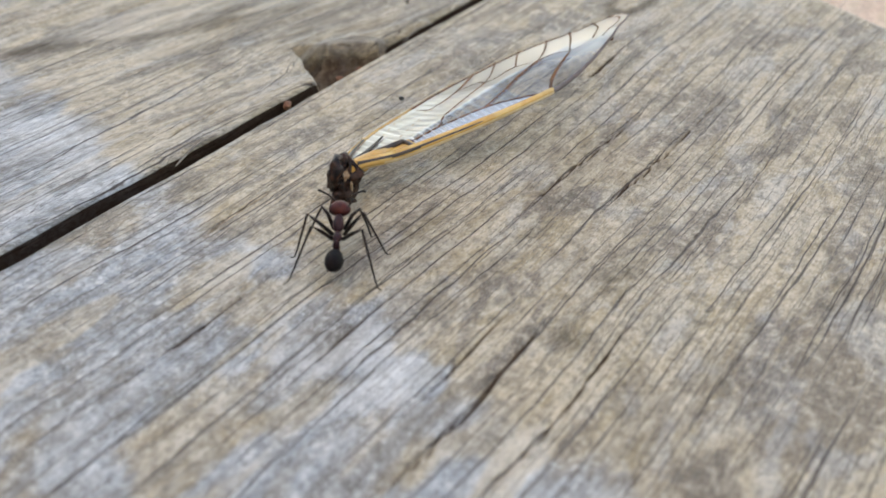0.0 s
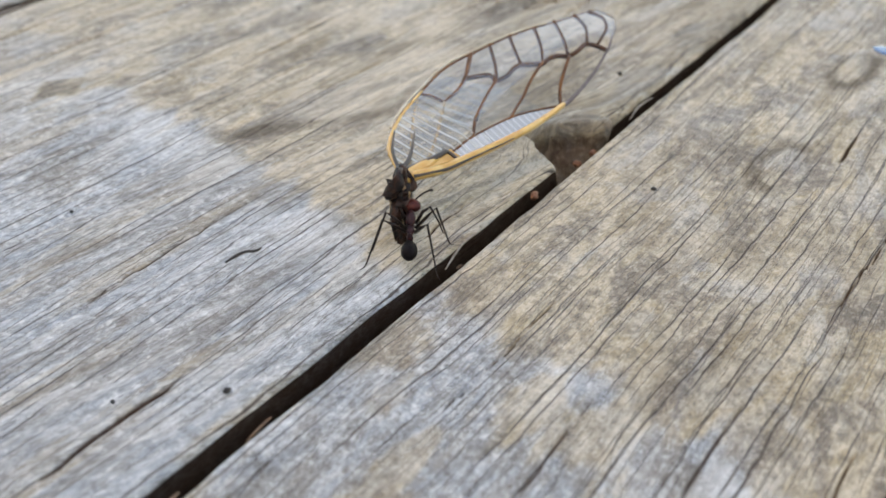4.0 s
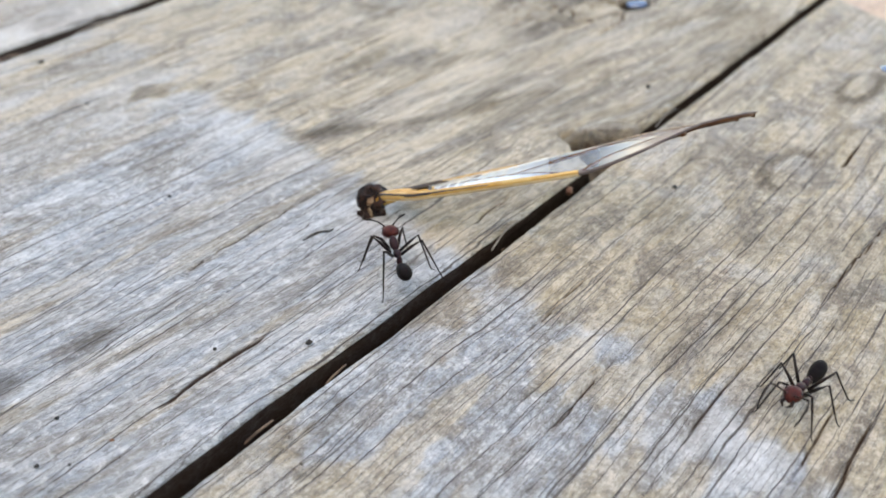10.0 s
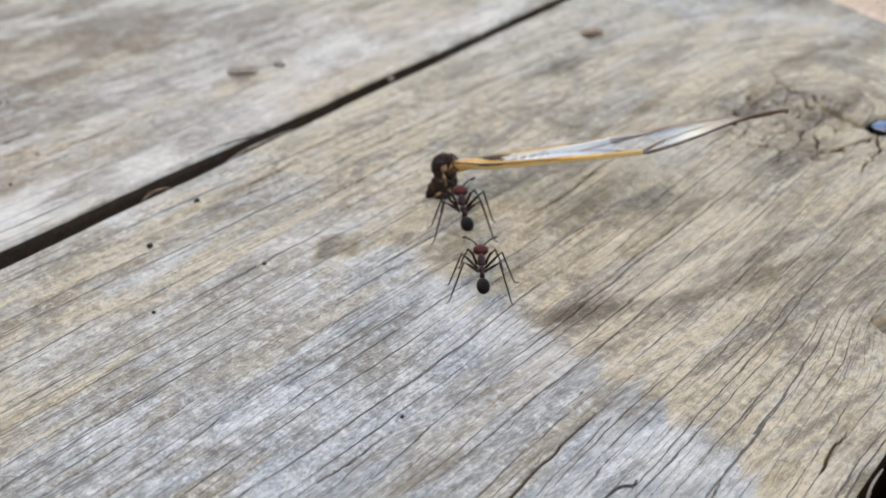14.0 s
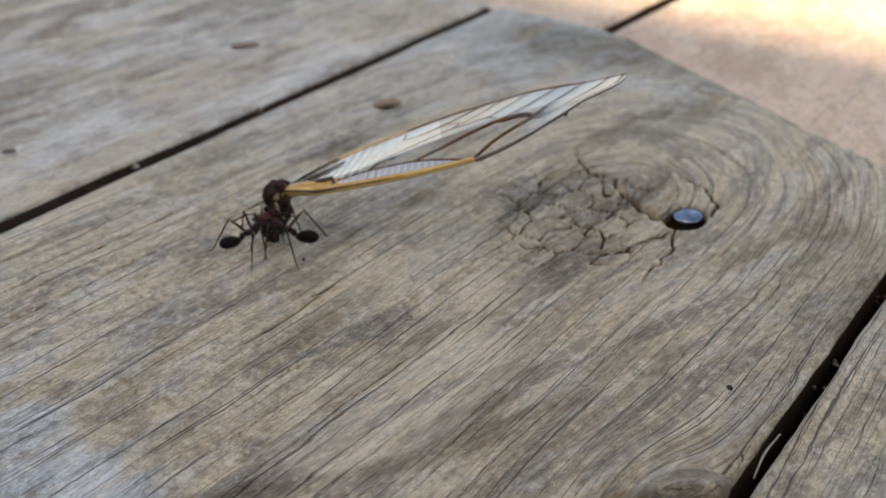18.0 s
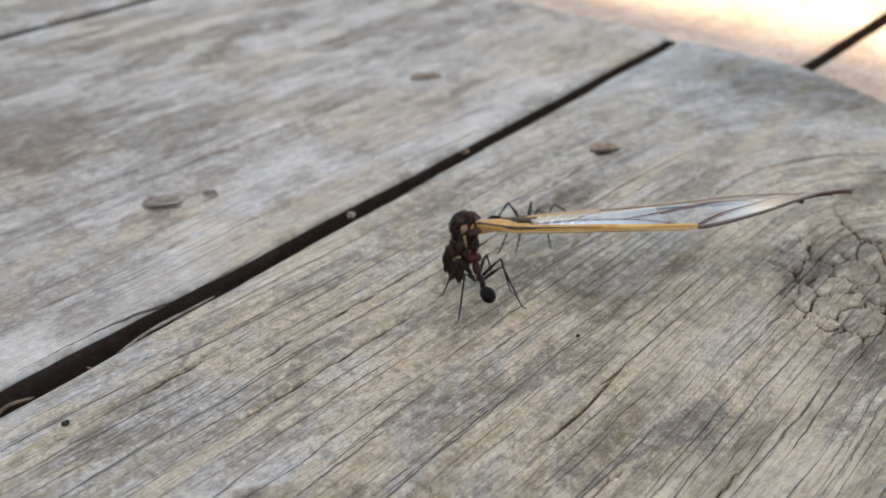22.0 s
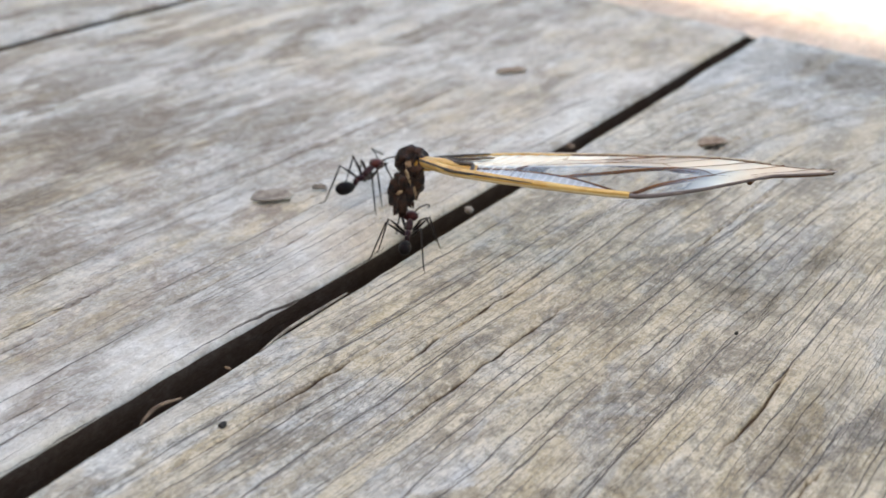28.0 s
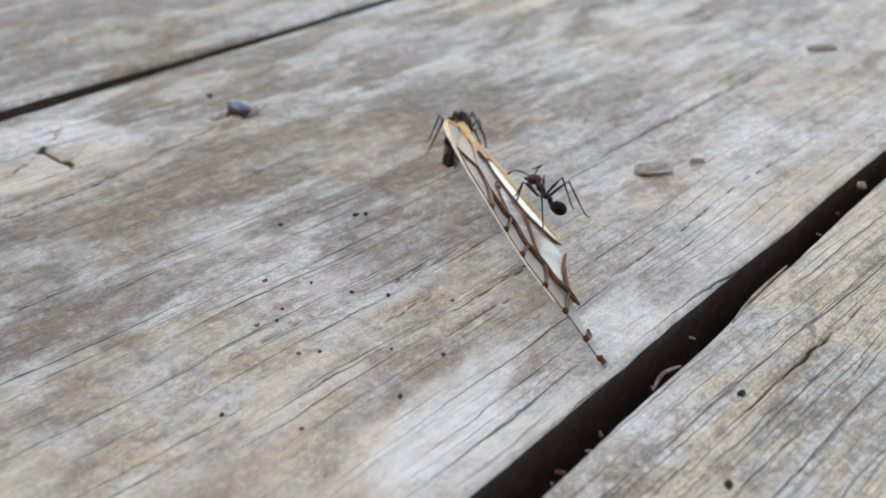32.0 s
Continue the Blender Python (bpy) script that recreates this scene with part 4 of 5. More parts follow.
    vein("cross_vein", ((0.602, -0.03), (0.612, -0.01), (0.637, 0.018), (0.665, 0.018), (0.7, 0.028), (0.722, 0.052), (0.76, 0.062), (0.8, 0.066), (0.806, 0.09), (0.795, 0.136)), 0.3, 0.26, VEIN_DARK, "dark crooked cross-vein")
    for keys in (((0.495, -0.045), (0.57, -0.092), (0.667, -0.166)), ((0.602, -0.03), (0.668, -0.086), (0.738, -0.141)), ((0.637, 0.018), (0.726, -0.035), (0.822, -0.107)), ((0.722, 0.052), (0.808, -0.009), (0.886, -0.075)), ((0.803, 0.07), (0.892, 0.022), (0.951, -0.041)), ((0.806, 0.1), (0.895, 0.086), (0.96, 0.045), (0.988, -0.01))):
        vein("vein", keys, 0.19, 0.22, VEIN_DARK)
        (ax, ay), (bx, by) = keys[-2], keys[-1]
        vein("vein_foot", ((bx + 0.14 * (ax - bx), by + 0.14 * (ay - by)), (bx + 0.05 * (ax - bx), by + 0.05 * (ay - by)), (bx, by)), 0.2, 0.32, VEIN_DARK, "dark thickened end of a vein")

    # scrap of thorax at the root
    def lumpy(seed, k=0.25):
        return lambda v: v * (1 + k * noise.noise(v * 1.8 + Vector((seed, 0, 0))) + 0.12 * noise.noise(v * 5 + Vector((0, seed, 0))))

    def torn(seed, k=0.5):
        def move(v):
            n = k * noise.noise(v * 1.6 + Vector((seed, 0, 0))) + 0.6 * k * noise.noise(v * 3.8 + Vector((0, seed, 0))) + 0.3 * k * noise.noise(v * 9 + Vector((0, 0, seed)))
            return v * (1 + n)
        return move

    bm = bmesh.new()
    loop = [Vector((-1.2 + 1.15 * math.cos(a), 0.1 + 0.35 * math.sin(2 * a), 1.05 * math.sin(a))) * MM for a in (2 * math.pi * k / 28 for k in range(29))]
    tube(bm, loop, [(0.58 + 0.1 * noise.noise(Vector((k * 0.9, 0, 3)))) * MM for k in range(29)], 12)
    for v in bm.verts:
        v.co += Vector([0.5 * MM * noise.noise(v.co * 1300 + Vector((k, 0, 0))) + 0.28 * MM * noise.noise(v.co * 3300 + Vector((k, 3, 0))) for k in range(3)])
    part("thorax_scrap", bm, FLESH, wing, "dark brown torn ring of thorax at the wing root")
    bm = bmesh.new()
    blob(bm, Vector((-1.3, 0.1, 0.1)) * MM, Vector((0.8, 0.7, 0.6)) * MM, shape=torn(5.0, 0.4), seg=14, rings=10)
    part("inner_tissue", bm, FLESH_PALE, wing, "pale brown tissue inside the ring")
    bm = bmesh.new()
    tube(bm, [Vector(p) * MM for p in ((-0.6, -0.1, 0.2), (0.6, 0.1, 0.15), (2.4, 0.4, 0.1), (4.2, 0.8, 0.1))], [0.75 * MM, 0.78 * MM, 0.6 * MM, 0.3 * MM], 12)
    part("wing_hinge", bm, VEIN_GOLD, wing, "golden brown wing hinge")
    flap = empty("muscle_scrap")
    flap.parent = wing
    bm = bmesh.new()
    blob(bm, Vector((0, 0, -2.3)) * MM, Vector((1.2, 0.9, 2.45)) * MM, shape=torn(7.0, 1.0), seg=32, rings=26)
    part("muscle", bm, FLESH, flap)
    for k, (x, y, z, h) in enumerate(((0.55, -0.8, -2.0, 1.0), (-0.8, 0.4, -3.0, 0.8), (0.2, 0.85, -1.3, 0.8), (-0.5, -0.75, -3.4, 0.7), (0.8, 0.3, -3.4, 0.6), (-0.9, -0.2, -1.6, 0.7))):
        bm = bmesh.new()
        blob(bm, Vector((x, y, z)) * MM, Vector((0.1, 0.2, h)) * MM, (14 * k, 10, 50 * k), torn(3.0 + k, 0.9), 12, 10)
        part("sinew", bm, FLESH_PALE, flap, "pale strand of muscle")
    for pts in (((0, 0, -4.0), (0.3, 0.2, -4.9), (0.9, 0.4, -5.4)), ((-0.3, 0.2, -3.8), (-0.8, 0.3, -4.4), (-1.0, 0.1, -5.1))):
        bm = bmesh.new()
        tube(bm, [Vector(p) * MM for p in pts], [0.3 * MM, 0.22 * MM, 0.08 * MM], 8)
        part("shred", bm, FLESH, flap)
    return wing, flap


# ---- ants ----
LEG_PLAN = (  # hip x, y; knee and foot, in millimetres from the body's middle on the ground
    ("front", (1.5, 0.5), (2.7, 1.9), (4.0, 3.0)),
    ("middle", (0.7, 0.55), (0.6, 2.8), (0.3, 4.4)),
    ("hind", (-0.1, 0.5), (-1.8, 2.5), (-4.2, 4.0)),
)


def build_ant(label):
    """A meat ant, about 11 mm long, heading to +x; its feet are on z = 0."""
    ant = tagged(empty("ant"), label, "ant", "ants round the wing")
    bm = bmesh.new()
    blob(bm, Vector((-3.4, 0, 2.6)) * MM, Vector((1.8, 0.86, 0.9)) * MM, (0, 12, 0), lambda v: Vector((v.x, v.y * (1 - 0.22 * v.x), v.z * (1 - 0.2 * v.x))), 24, 16)
    part("gaster", bm, GASTER, ant, "glossy black abdomen")
    bm = bmesh.new()
    blob(bm, Vector((-1.45, 0, 2.75)) * MM, Vector((0.34, 0.36, 0.62)) * MM, seg=14, rings=10)
    tube(bm, [Vector(p) * MM for p in ((-2.1, 0, 2.6), (-1.5, 0, 2.5), (-0.9, 0, 2.7))], 0.2 * MM, 8)
    part("petiole", bm, THORAX, ant)
    bm = bmesh.new()
    blob(bm, Vector((-0.35, 0, 3.0)) * MM, Vector((0.95, 0.45, 0.5)) * MM, (0, 10, 0), seg=20, rings=12)
    blob(bm, Vector((1.15, 0, 3.5)) * MM, Vector((1.05, 0.55, 0.58)) * MM, (0, -22, 0), seg=20, rings=12)
    tube(bm, [Vector(p) * MM for p in ((1.7, 0, 3.6), (2.3, 0, 3.8))], [0.4 * MM, 0.28 * MM], 10)
    part("thorax", bm, THORAX, ant, "purplish brown thorax")
    head = part("head", blob(bmesh.new(), Vector((0.95, 0, 0.05)) * MM, Vector((1.1, 0.98, 0.75)) * MM, (0, 12, 0), lambda v: Vector((v.x, v.y * (1 - 0.28 * v.x) * (1.06 - 0.3 * (1 if v.x < -0.8 else 0)), v.z)), 24, 16), HEAD, ant, "reddish brown head")
    head.location = Vector((2.25, 0, 3.85)) * MM
    for s in (-1, 1):
        part("eye", blob(bmesh.new(), Vector((0.75, s * 0.86, 0.34)) * MM, Vector((0.26, 0.14, 0.24)) * MM, seg=10, rings=8), EYE, head)
        bm = bmesh.new()
        tube(bm, [Vector(p) * MM for p in ((1.75, s * 0.45, -0.15), (2.3, s * 0.55, -0.3), (2.75, s * 0.16, -0.4))], [0.26 * MM, 0.2 * MM, 0.06 * MM], 8)
        part("mandible", bm, LEG, head)
        bm = bmesh.new()
        tube(bm, [Vector(p) * MM for p in ((1.5, s * 0.35, 0.35), (1.9, s * 1.2, 1.0), (2.2, s * 2.1, 1.3))], [0.1 * MM, 0.09 * MM, 0.1 * MM], 6)
        tube(bm, [Vector(p) * MM for p in ((2.2, s * 2.1, 1.3), (3.1, s * 2.3, 0.7), (4.1, s * 2.2, 0.0), (4.8, s * 2.0, -0.5))], [0.09 * MM, 0.1 * MM, 0.1 * MM, 0.06 * MM], 6)
        part("antenna", bm, LEG, head)
    legs = []
    for k, (kind, hip, knee, foot) in enumerate(LEG_PLAN):
        for s in (-1, 1):
            hx, hy = hip[0], s * hip[1]
            kz = 4.9 if kind != "front" else 4.2
            rel = [Vector((a - hx, s * b - hy, c - 2.6)) * MM for a, b, c in ((hip[0], hip[1], 2.6), ((hip[0] + knee[0]) / 2, (hip[1] + knee[1]) / 2 * 1.05, 3.9), (*knee, kz), ((knee[0] * 0.45 + foot[0] * 0.55), (knee[1] * 0.45 + foot[1] * 0.55), 2.0), (foot[0] * 0.93, foot[1] * 0.95, 0.35), (*foot, 0.06), (foot[0] * 1.1, foot[1] * 1.08, 0.05))]
            bm = bmesh.new()
            tube(bm, rel, [r * MM for r in (0.2, 0.19, 0.135, 0.105, 0.075, 0.055, 0.04)], 7)
            leg = part("leg", bm, LEG, ant)
            leg.location = Vector((hx, hy, 2.6)) * MM
            legs.append((leg, k, s))
    return ant, head, legs


wing, flap = build_wing()
ANT_SIZE = 0.86
ant_a, head_a, legs_a = build_ant("black ant with reddish head carrying the cicada wing")
ant_b, head_b, legs_b = build_ant("black ant with red head following the wing")
for ant, size in ((ant_a, ANT_SIZE), (ant_b, ANT_SIZE * 0.92)):
    ant.scale = (size, size, size)


# ---- nails ----
def build_nail(x, y, z, tilt, turn, label, r=3.1, steel=NAIL):
    nail = tagged(empty("nail", pose(x * MM, y * MM, z * MM, tilt, 0, turn)), label, "nail", "nails in the deck")
    bm = bmesh.new()
    rings = ((0.0, 0.34), (0.25 * r, 0.34), (0.62 * r, 0.31), (0.86 * r, 0.24), (0.97 * r, 0.10), (r, -0.1), (0.97 * r, -0.4), (0.86 * r, -0.6), (0.4 * r, -0.7))
    prev = None
    for q, h in rings:
        ring = [bm.verts.new(Vector((q * math.cos(a), q * 0.94 * math.sin(a), h + 0.04 * noise.noise(Vector((q * math.cos(a), q * math.sin(a), x))))) * MM) for a in (2 * math.pi * k / 28 for k in range(28))] if q > 0 else [bm.verts.new(Vector((0, 0, h)) * MM)]
        if prev is not None:
            for k in range(28):
                if len(prev) == 1:
                    bm.faces.new((prev[0], ring[k], ring[(k + 1) % 28]))
                else:
                    bm.faces.new((prev[k], ring[k], ring[(k + 1) % 28], prev[(k + 1) % 28]))
        prev = ring
    part("nail_head", bm, steel, nail, "worn domed head")
    bm = bmesh.new()
    tube(bm, [Vector(p) * MM for p in ((0, 0, 0), (0, 0.02, -1.5), (0, 0, -12))], 1.45 * MM, 14)
    part("shank", bm, RUST, nail)
    return nail


build_nail(139.8, 86.0, -0.85, -4, 20, "shiny flat nail in a split knot", 2.15)
build_nail(137.5, 42.0, -0.45, 3, 70, "grey nail beside a dark ring stain", 2.6)
build_nail(70.8, 221.0, 0.75, 16, 55, "dark nail standing proud of the board", 1.75, NAIL_OLD)


# ---- litter on the boards and in the joints ----
def crumb(name, x, y, z, size, mat, label, category, turn=0.0, seed=0.0, rough=0.35, tilt=0.0):
    """A small irregular bit, its middle at x, y and its foot at z (millimetres)."""
    bm = bmesh.new()
    sh = lambda v: v * (1 + rough * noise.noise(v * 1.3 + Vector((seed, seed, 0))) + 0.4 * rough * noise.noise(v * 3.7 + Vector((0, seed, seed))))
    blob(bm, (0, 0, 0), Vector(size) * MM, shape=sh, seg=14, rings=9)
    ob = part(name, bm, mat)
    ob.matrix_world = pose(x * MM, y * MM, (z + size[2] * 0.8) * MM, tilt, 0, turn)
    return tagged(ob, label, category)


def splinter(name, pts, r, mat, label, category):
    bm = bmesh.new()
    p = [Vector(q) * MM for q in curve3(pts)]
    n = len(p) - 1
    tube(bm, p, [r * MM * (0.35 + 0.65 * math.sin(math.pi * (0.12 + 0.8 * i / n))) * (1 + 0.25 * noise.noise(q * 900)) for i, q in enumerate(p)], 7)
    return tagged(part(name, bm, mat), label, category)


def curve3(pts, steps=5):
    v = [Vector(q) for q in pts]
    out = []
    for i in range(len(v) - 1):
        p0, p1, p2, p3 = v[max(i - 1, 0)], v[i], v[i + 1], v[min(i + 2, len(v) - 1)]
        for k in range(steps):
            s = k / steps
            out.append(0.5 * ((2 * p1) + (p2 - p0) * s + (2 * p0 - 5 * p1 + 4 * p2 - p3) * s * s + (3 * p1 - p0 - 3 * p2 + p3) * s**3))
    return out + [v[-1]]


def flake(x, y, length, width, mat, label, turn=0.0, curl=0.5, lift=0.3, seed=0.0):
    """A thin curled chip of wood or bark with a real thickness."""
    bm = bmesh.new()
    nx, ny = 16, 8
    for side in (0, 1):
        for i in range(nx + 1):
            for j in range(ny + 1):
                u, v = i / nx * 2 - 1, j / ny * 2 - 1
                w = math.sqrt(max(0.0, 1 - abs(u) ** 2.6)) * (1 + 0.25 * noise.noise(Vector((u * 2 + seed, v, seed))))
                bm.verts.new(Vector((u * length / 2, v * width / 2 * w, lift + curl * v * v * w + 0.25 * curl * u * u + 0.12 * noise.noise(Vector((u * 3, v * 3, seed))) - side * 0.15)) * MM)
    bm.verts.ensure_lookup_table()
    n = (nx + 1) * (ny + 1)
    at = lambda s, i, j: bm.verts[s * n + i * (ny + 1) + j]
    for i in range(nx):
        for j in range(ny):
            bm.faces.new((at(0, i, j), at(0, i + 1, j), at(0, i + 1, j + 1), at(0, i, j + 1)))
            bm.faces.new((at(1, i, j + 1), at(1, i + 1, j + 1), at(1, i + 1, j), at(1, i, j)))
    for i in range(nx):
        bm.faces.new((at(0, i + 1, 0), at(0, i, 0), at(1, i, 0), at(1, i + 1, 0)))
        bm.faces.new((at(0, i, ny), at(0, i + 1, ny), at(1, i + 1, ny), at(1, i, ny)))
    ob = part("wood_flake", bm, mat)
    ob.matrix_world = pose(x * MM, y * MM, -0.1 * MM, 0, 0, turn)
    return tagged(ob, label, "wood chip")


flake(92.2, 169.8, 4.8, 2.8, ASH, "curled pale grey flake of bark on the board", turn=-38, curl=0.4, lift=0.16, seed=1.0)
flake(143.2, 137.6, 4.6, 2.2, CHIP, "small curled brown flake on the board", turn=-30, curl=0.5, lift=0.14, seed=2.0)
flake(148.8, 175.4, 5.2, 2.0, CHIP, "thin brown chip of bark on the board", turn=-35, curl=0.3, lift=0.12, seed=3.0)
flake(97.6, 167.2, 1.8, 0.9, ASH, "tiny grey chip beside a larger flake", turn=-50, curl=0.3, seed=4.0)
splinter("twig", ((51.2, 77.6, 0.25), (53.0, 77.2, 0.5), (54.0, 76.5, 0.4), (54.9, 76.7, 0.2)), 0.15, GRIT, "short bent dark twig on the grey board", "twig")
splinter("splinter", ((63.0, 61.3, -0.5), (66.5, 61.9, 0.1), (69.2, 61.9, 0.05)), 0.13, ASH, "pale splinter at the edge of the joint", "splinter")
splinter("splinter", ((27.9, 61.6, -1.6), (29.2, 61.2, -0.9), (30.6, 60.8, -0.4)), 0.14, BARK, "grey brown splinter at the edge of the joint", "splinter")
splinter("splinter", ((37.5, 61.4, -1.6), (38.6, 61.1, -0.9), (39.7, 60.8, -0.4)), 0.13, BARK, "grey brown splinter at the edge of the joint", "splinter")
splinter("splinter", ((57.4, 147.3, -0.5), (59.4, 147.7, -0.1), (61.6, 147.3, -0.3)), 0.17, BARK, "brown bark splinter wedged in the joint", "splinter")
splinter("splinter", ((70.4, 147.4, -0.3), (74.5, 147.9, 0.0), (79.5, 148.3, -0.2), (83.0, 148.5, -0.3)), 0.16, ASH, "long greyish splinter along the joint", "splinter")
splinter("splinter", ((100.0, 61.4, -0.8), (103.0, 61.7, -0.3), (106.5, 61.6, -0.5)), 0.11, ASH, "pale splinter lying in the joint", "splinter")
crumb("seed", 79.3, 61.7, -1.2, (0.6, 0.42, 0.4), LITTER, "small reddish seed lodged in the joint", "seed", 20, 1.0)
crumb("seed", 88.0, 61.6, -1.4, (0.5, 0.4, 0.36), LITTER, "small reddish seed lodged in the joint", "seed", 70, 2.0)
crumb("seed", 91.5, 61.5, -1.6, (0.45, 0.42, 0.36), LITTER, "small reddish seed lodged in the joint", "seed", 10, 3.0)
crumb("wood_crumb", 105.9, 150.7, -0.7, (0.62, 0.5, 0.4), ASH, "whitish crumb caught in the joint", "crumb", 30, 4.0)
crumb("wood_crumb", 129.9, 152.0, -0.6, (0.7, 0.5, 0.4), BARK, "brown crumb caught in the joint", "crumb", 0, 5.0)
for i, (x, y, r) in enumerate(((39.5, 65.3, 0.42), (51.3, 137.1, 0.5), (43.9, 126.2, 0.3), (57.2, 124.6, 0.32), (61.3, 141.6, 0.45), (101.9, 115.3, 0.3), (109.3, 67.6, 0.4), (86.5, 51.8, 0.35), (61.0, 187.1, 0.42), (62.0, 186.6, 0.3), (48.5, 96.5, 0.25), (33.5, 71.5, 0.25), (71.2, 228.6, 0.5), (19.2, 75.0, 0.25), (42.4, 161.3, 0.3), (52.2, 172.9, 0.3))):
    crumb("dirt_speck", x, y, -0.12, (r * 0.85, r * 0.65, r * 0.5), GRIT, "small dark speck of dirt on the board", "dirt", 40.0 * i, 10.0 + i)["group"] = "specks of dirt on the deck"
for i, (x, y, r) in enumerate(((40.8, 177.8, 0.26), (42.5, 177.2, 0.22), (50.3, 175.8, 0.24), (46.0, 183.4, 0.3), (48.8, 179.9, 0.22), (44.0, 178.3, 0.2), (40.6, 171.8, 0.24), (42.0, 170.7, 0.22), (48.9, 162.7, 0.26), (34.5, 164.0, 0.24), (31.3, 169.8, 0.26), (54.1, 191.3, 0.32), (55.7, 167.9, 0.24), (46.5, 166.5, 0.2), (9.4, 85.0, 0.26), (11.4, 76.5, 0.24), (15.0, 71.5, 0.26), (16.7, 69.6, 0.2), (20.5, 69.2, 0.22), (19.7, 86.8, 0.24))):
    crumb("dirt_speck", x, y, -0.1, (r * 0.9, r * 0.65, r * 0.5), LITTER if i % 3 == 0 else GRIT, "tiny dark grain of dirt on the board", "dirt", 57.0 * i, 40.0 + i)["group"] = "specks of dirt on the deck"
for i, (x, y, r) in enumerate(((29.8, 57.9, 0.24), (28.3, 55.1, 0.2))):
    crumb("sand_grain", x, y, -0.1, (r, r * 0.8, r * 0.7), ASH, "tiny whitish grain of sand on the board", "sand grain", 70.0 * i, 70.0 + i)["group"] = "sand grains on the deck"
rng = random.Random(5)
bm = bmesh.new()
for k in range(150):
    gx = rng.uniform(-20, 175)
    one = rng.random() < 0.6
    gy = float(gap_one(gx) if one else gap_zero(gx)) + rng.uniform(-0.8, 0.8)
    q = rng.uniform(0.12, 0.34)
    blob(bm, Vector((gx, gy, -rng.uniform(2.5, 7.0))) * MM, Vector((q * rng.uniform(0.8, 2.0), q, q * 0.7)) * MM, (rng.uniform(0, 90), 0, rng.uniform(0, 180)), seg=6, rings=4)
tagged(part("joint_litter", bm, BARK, smooth=False), "brown dust and crumbs down in the joints", "litter", kind="stuff")

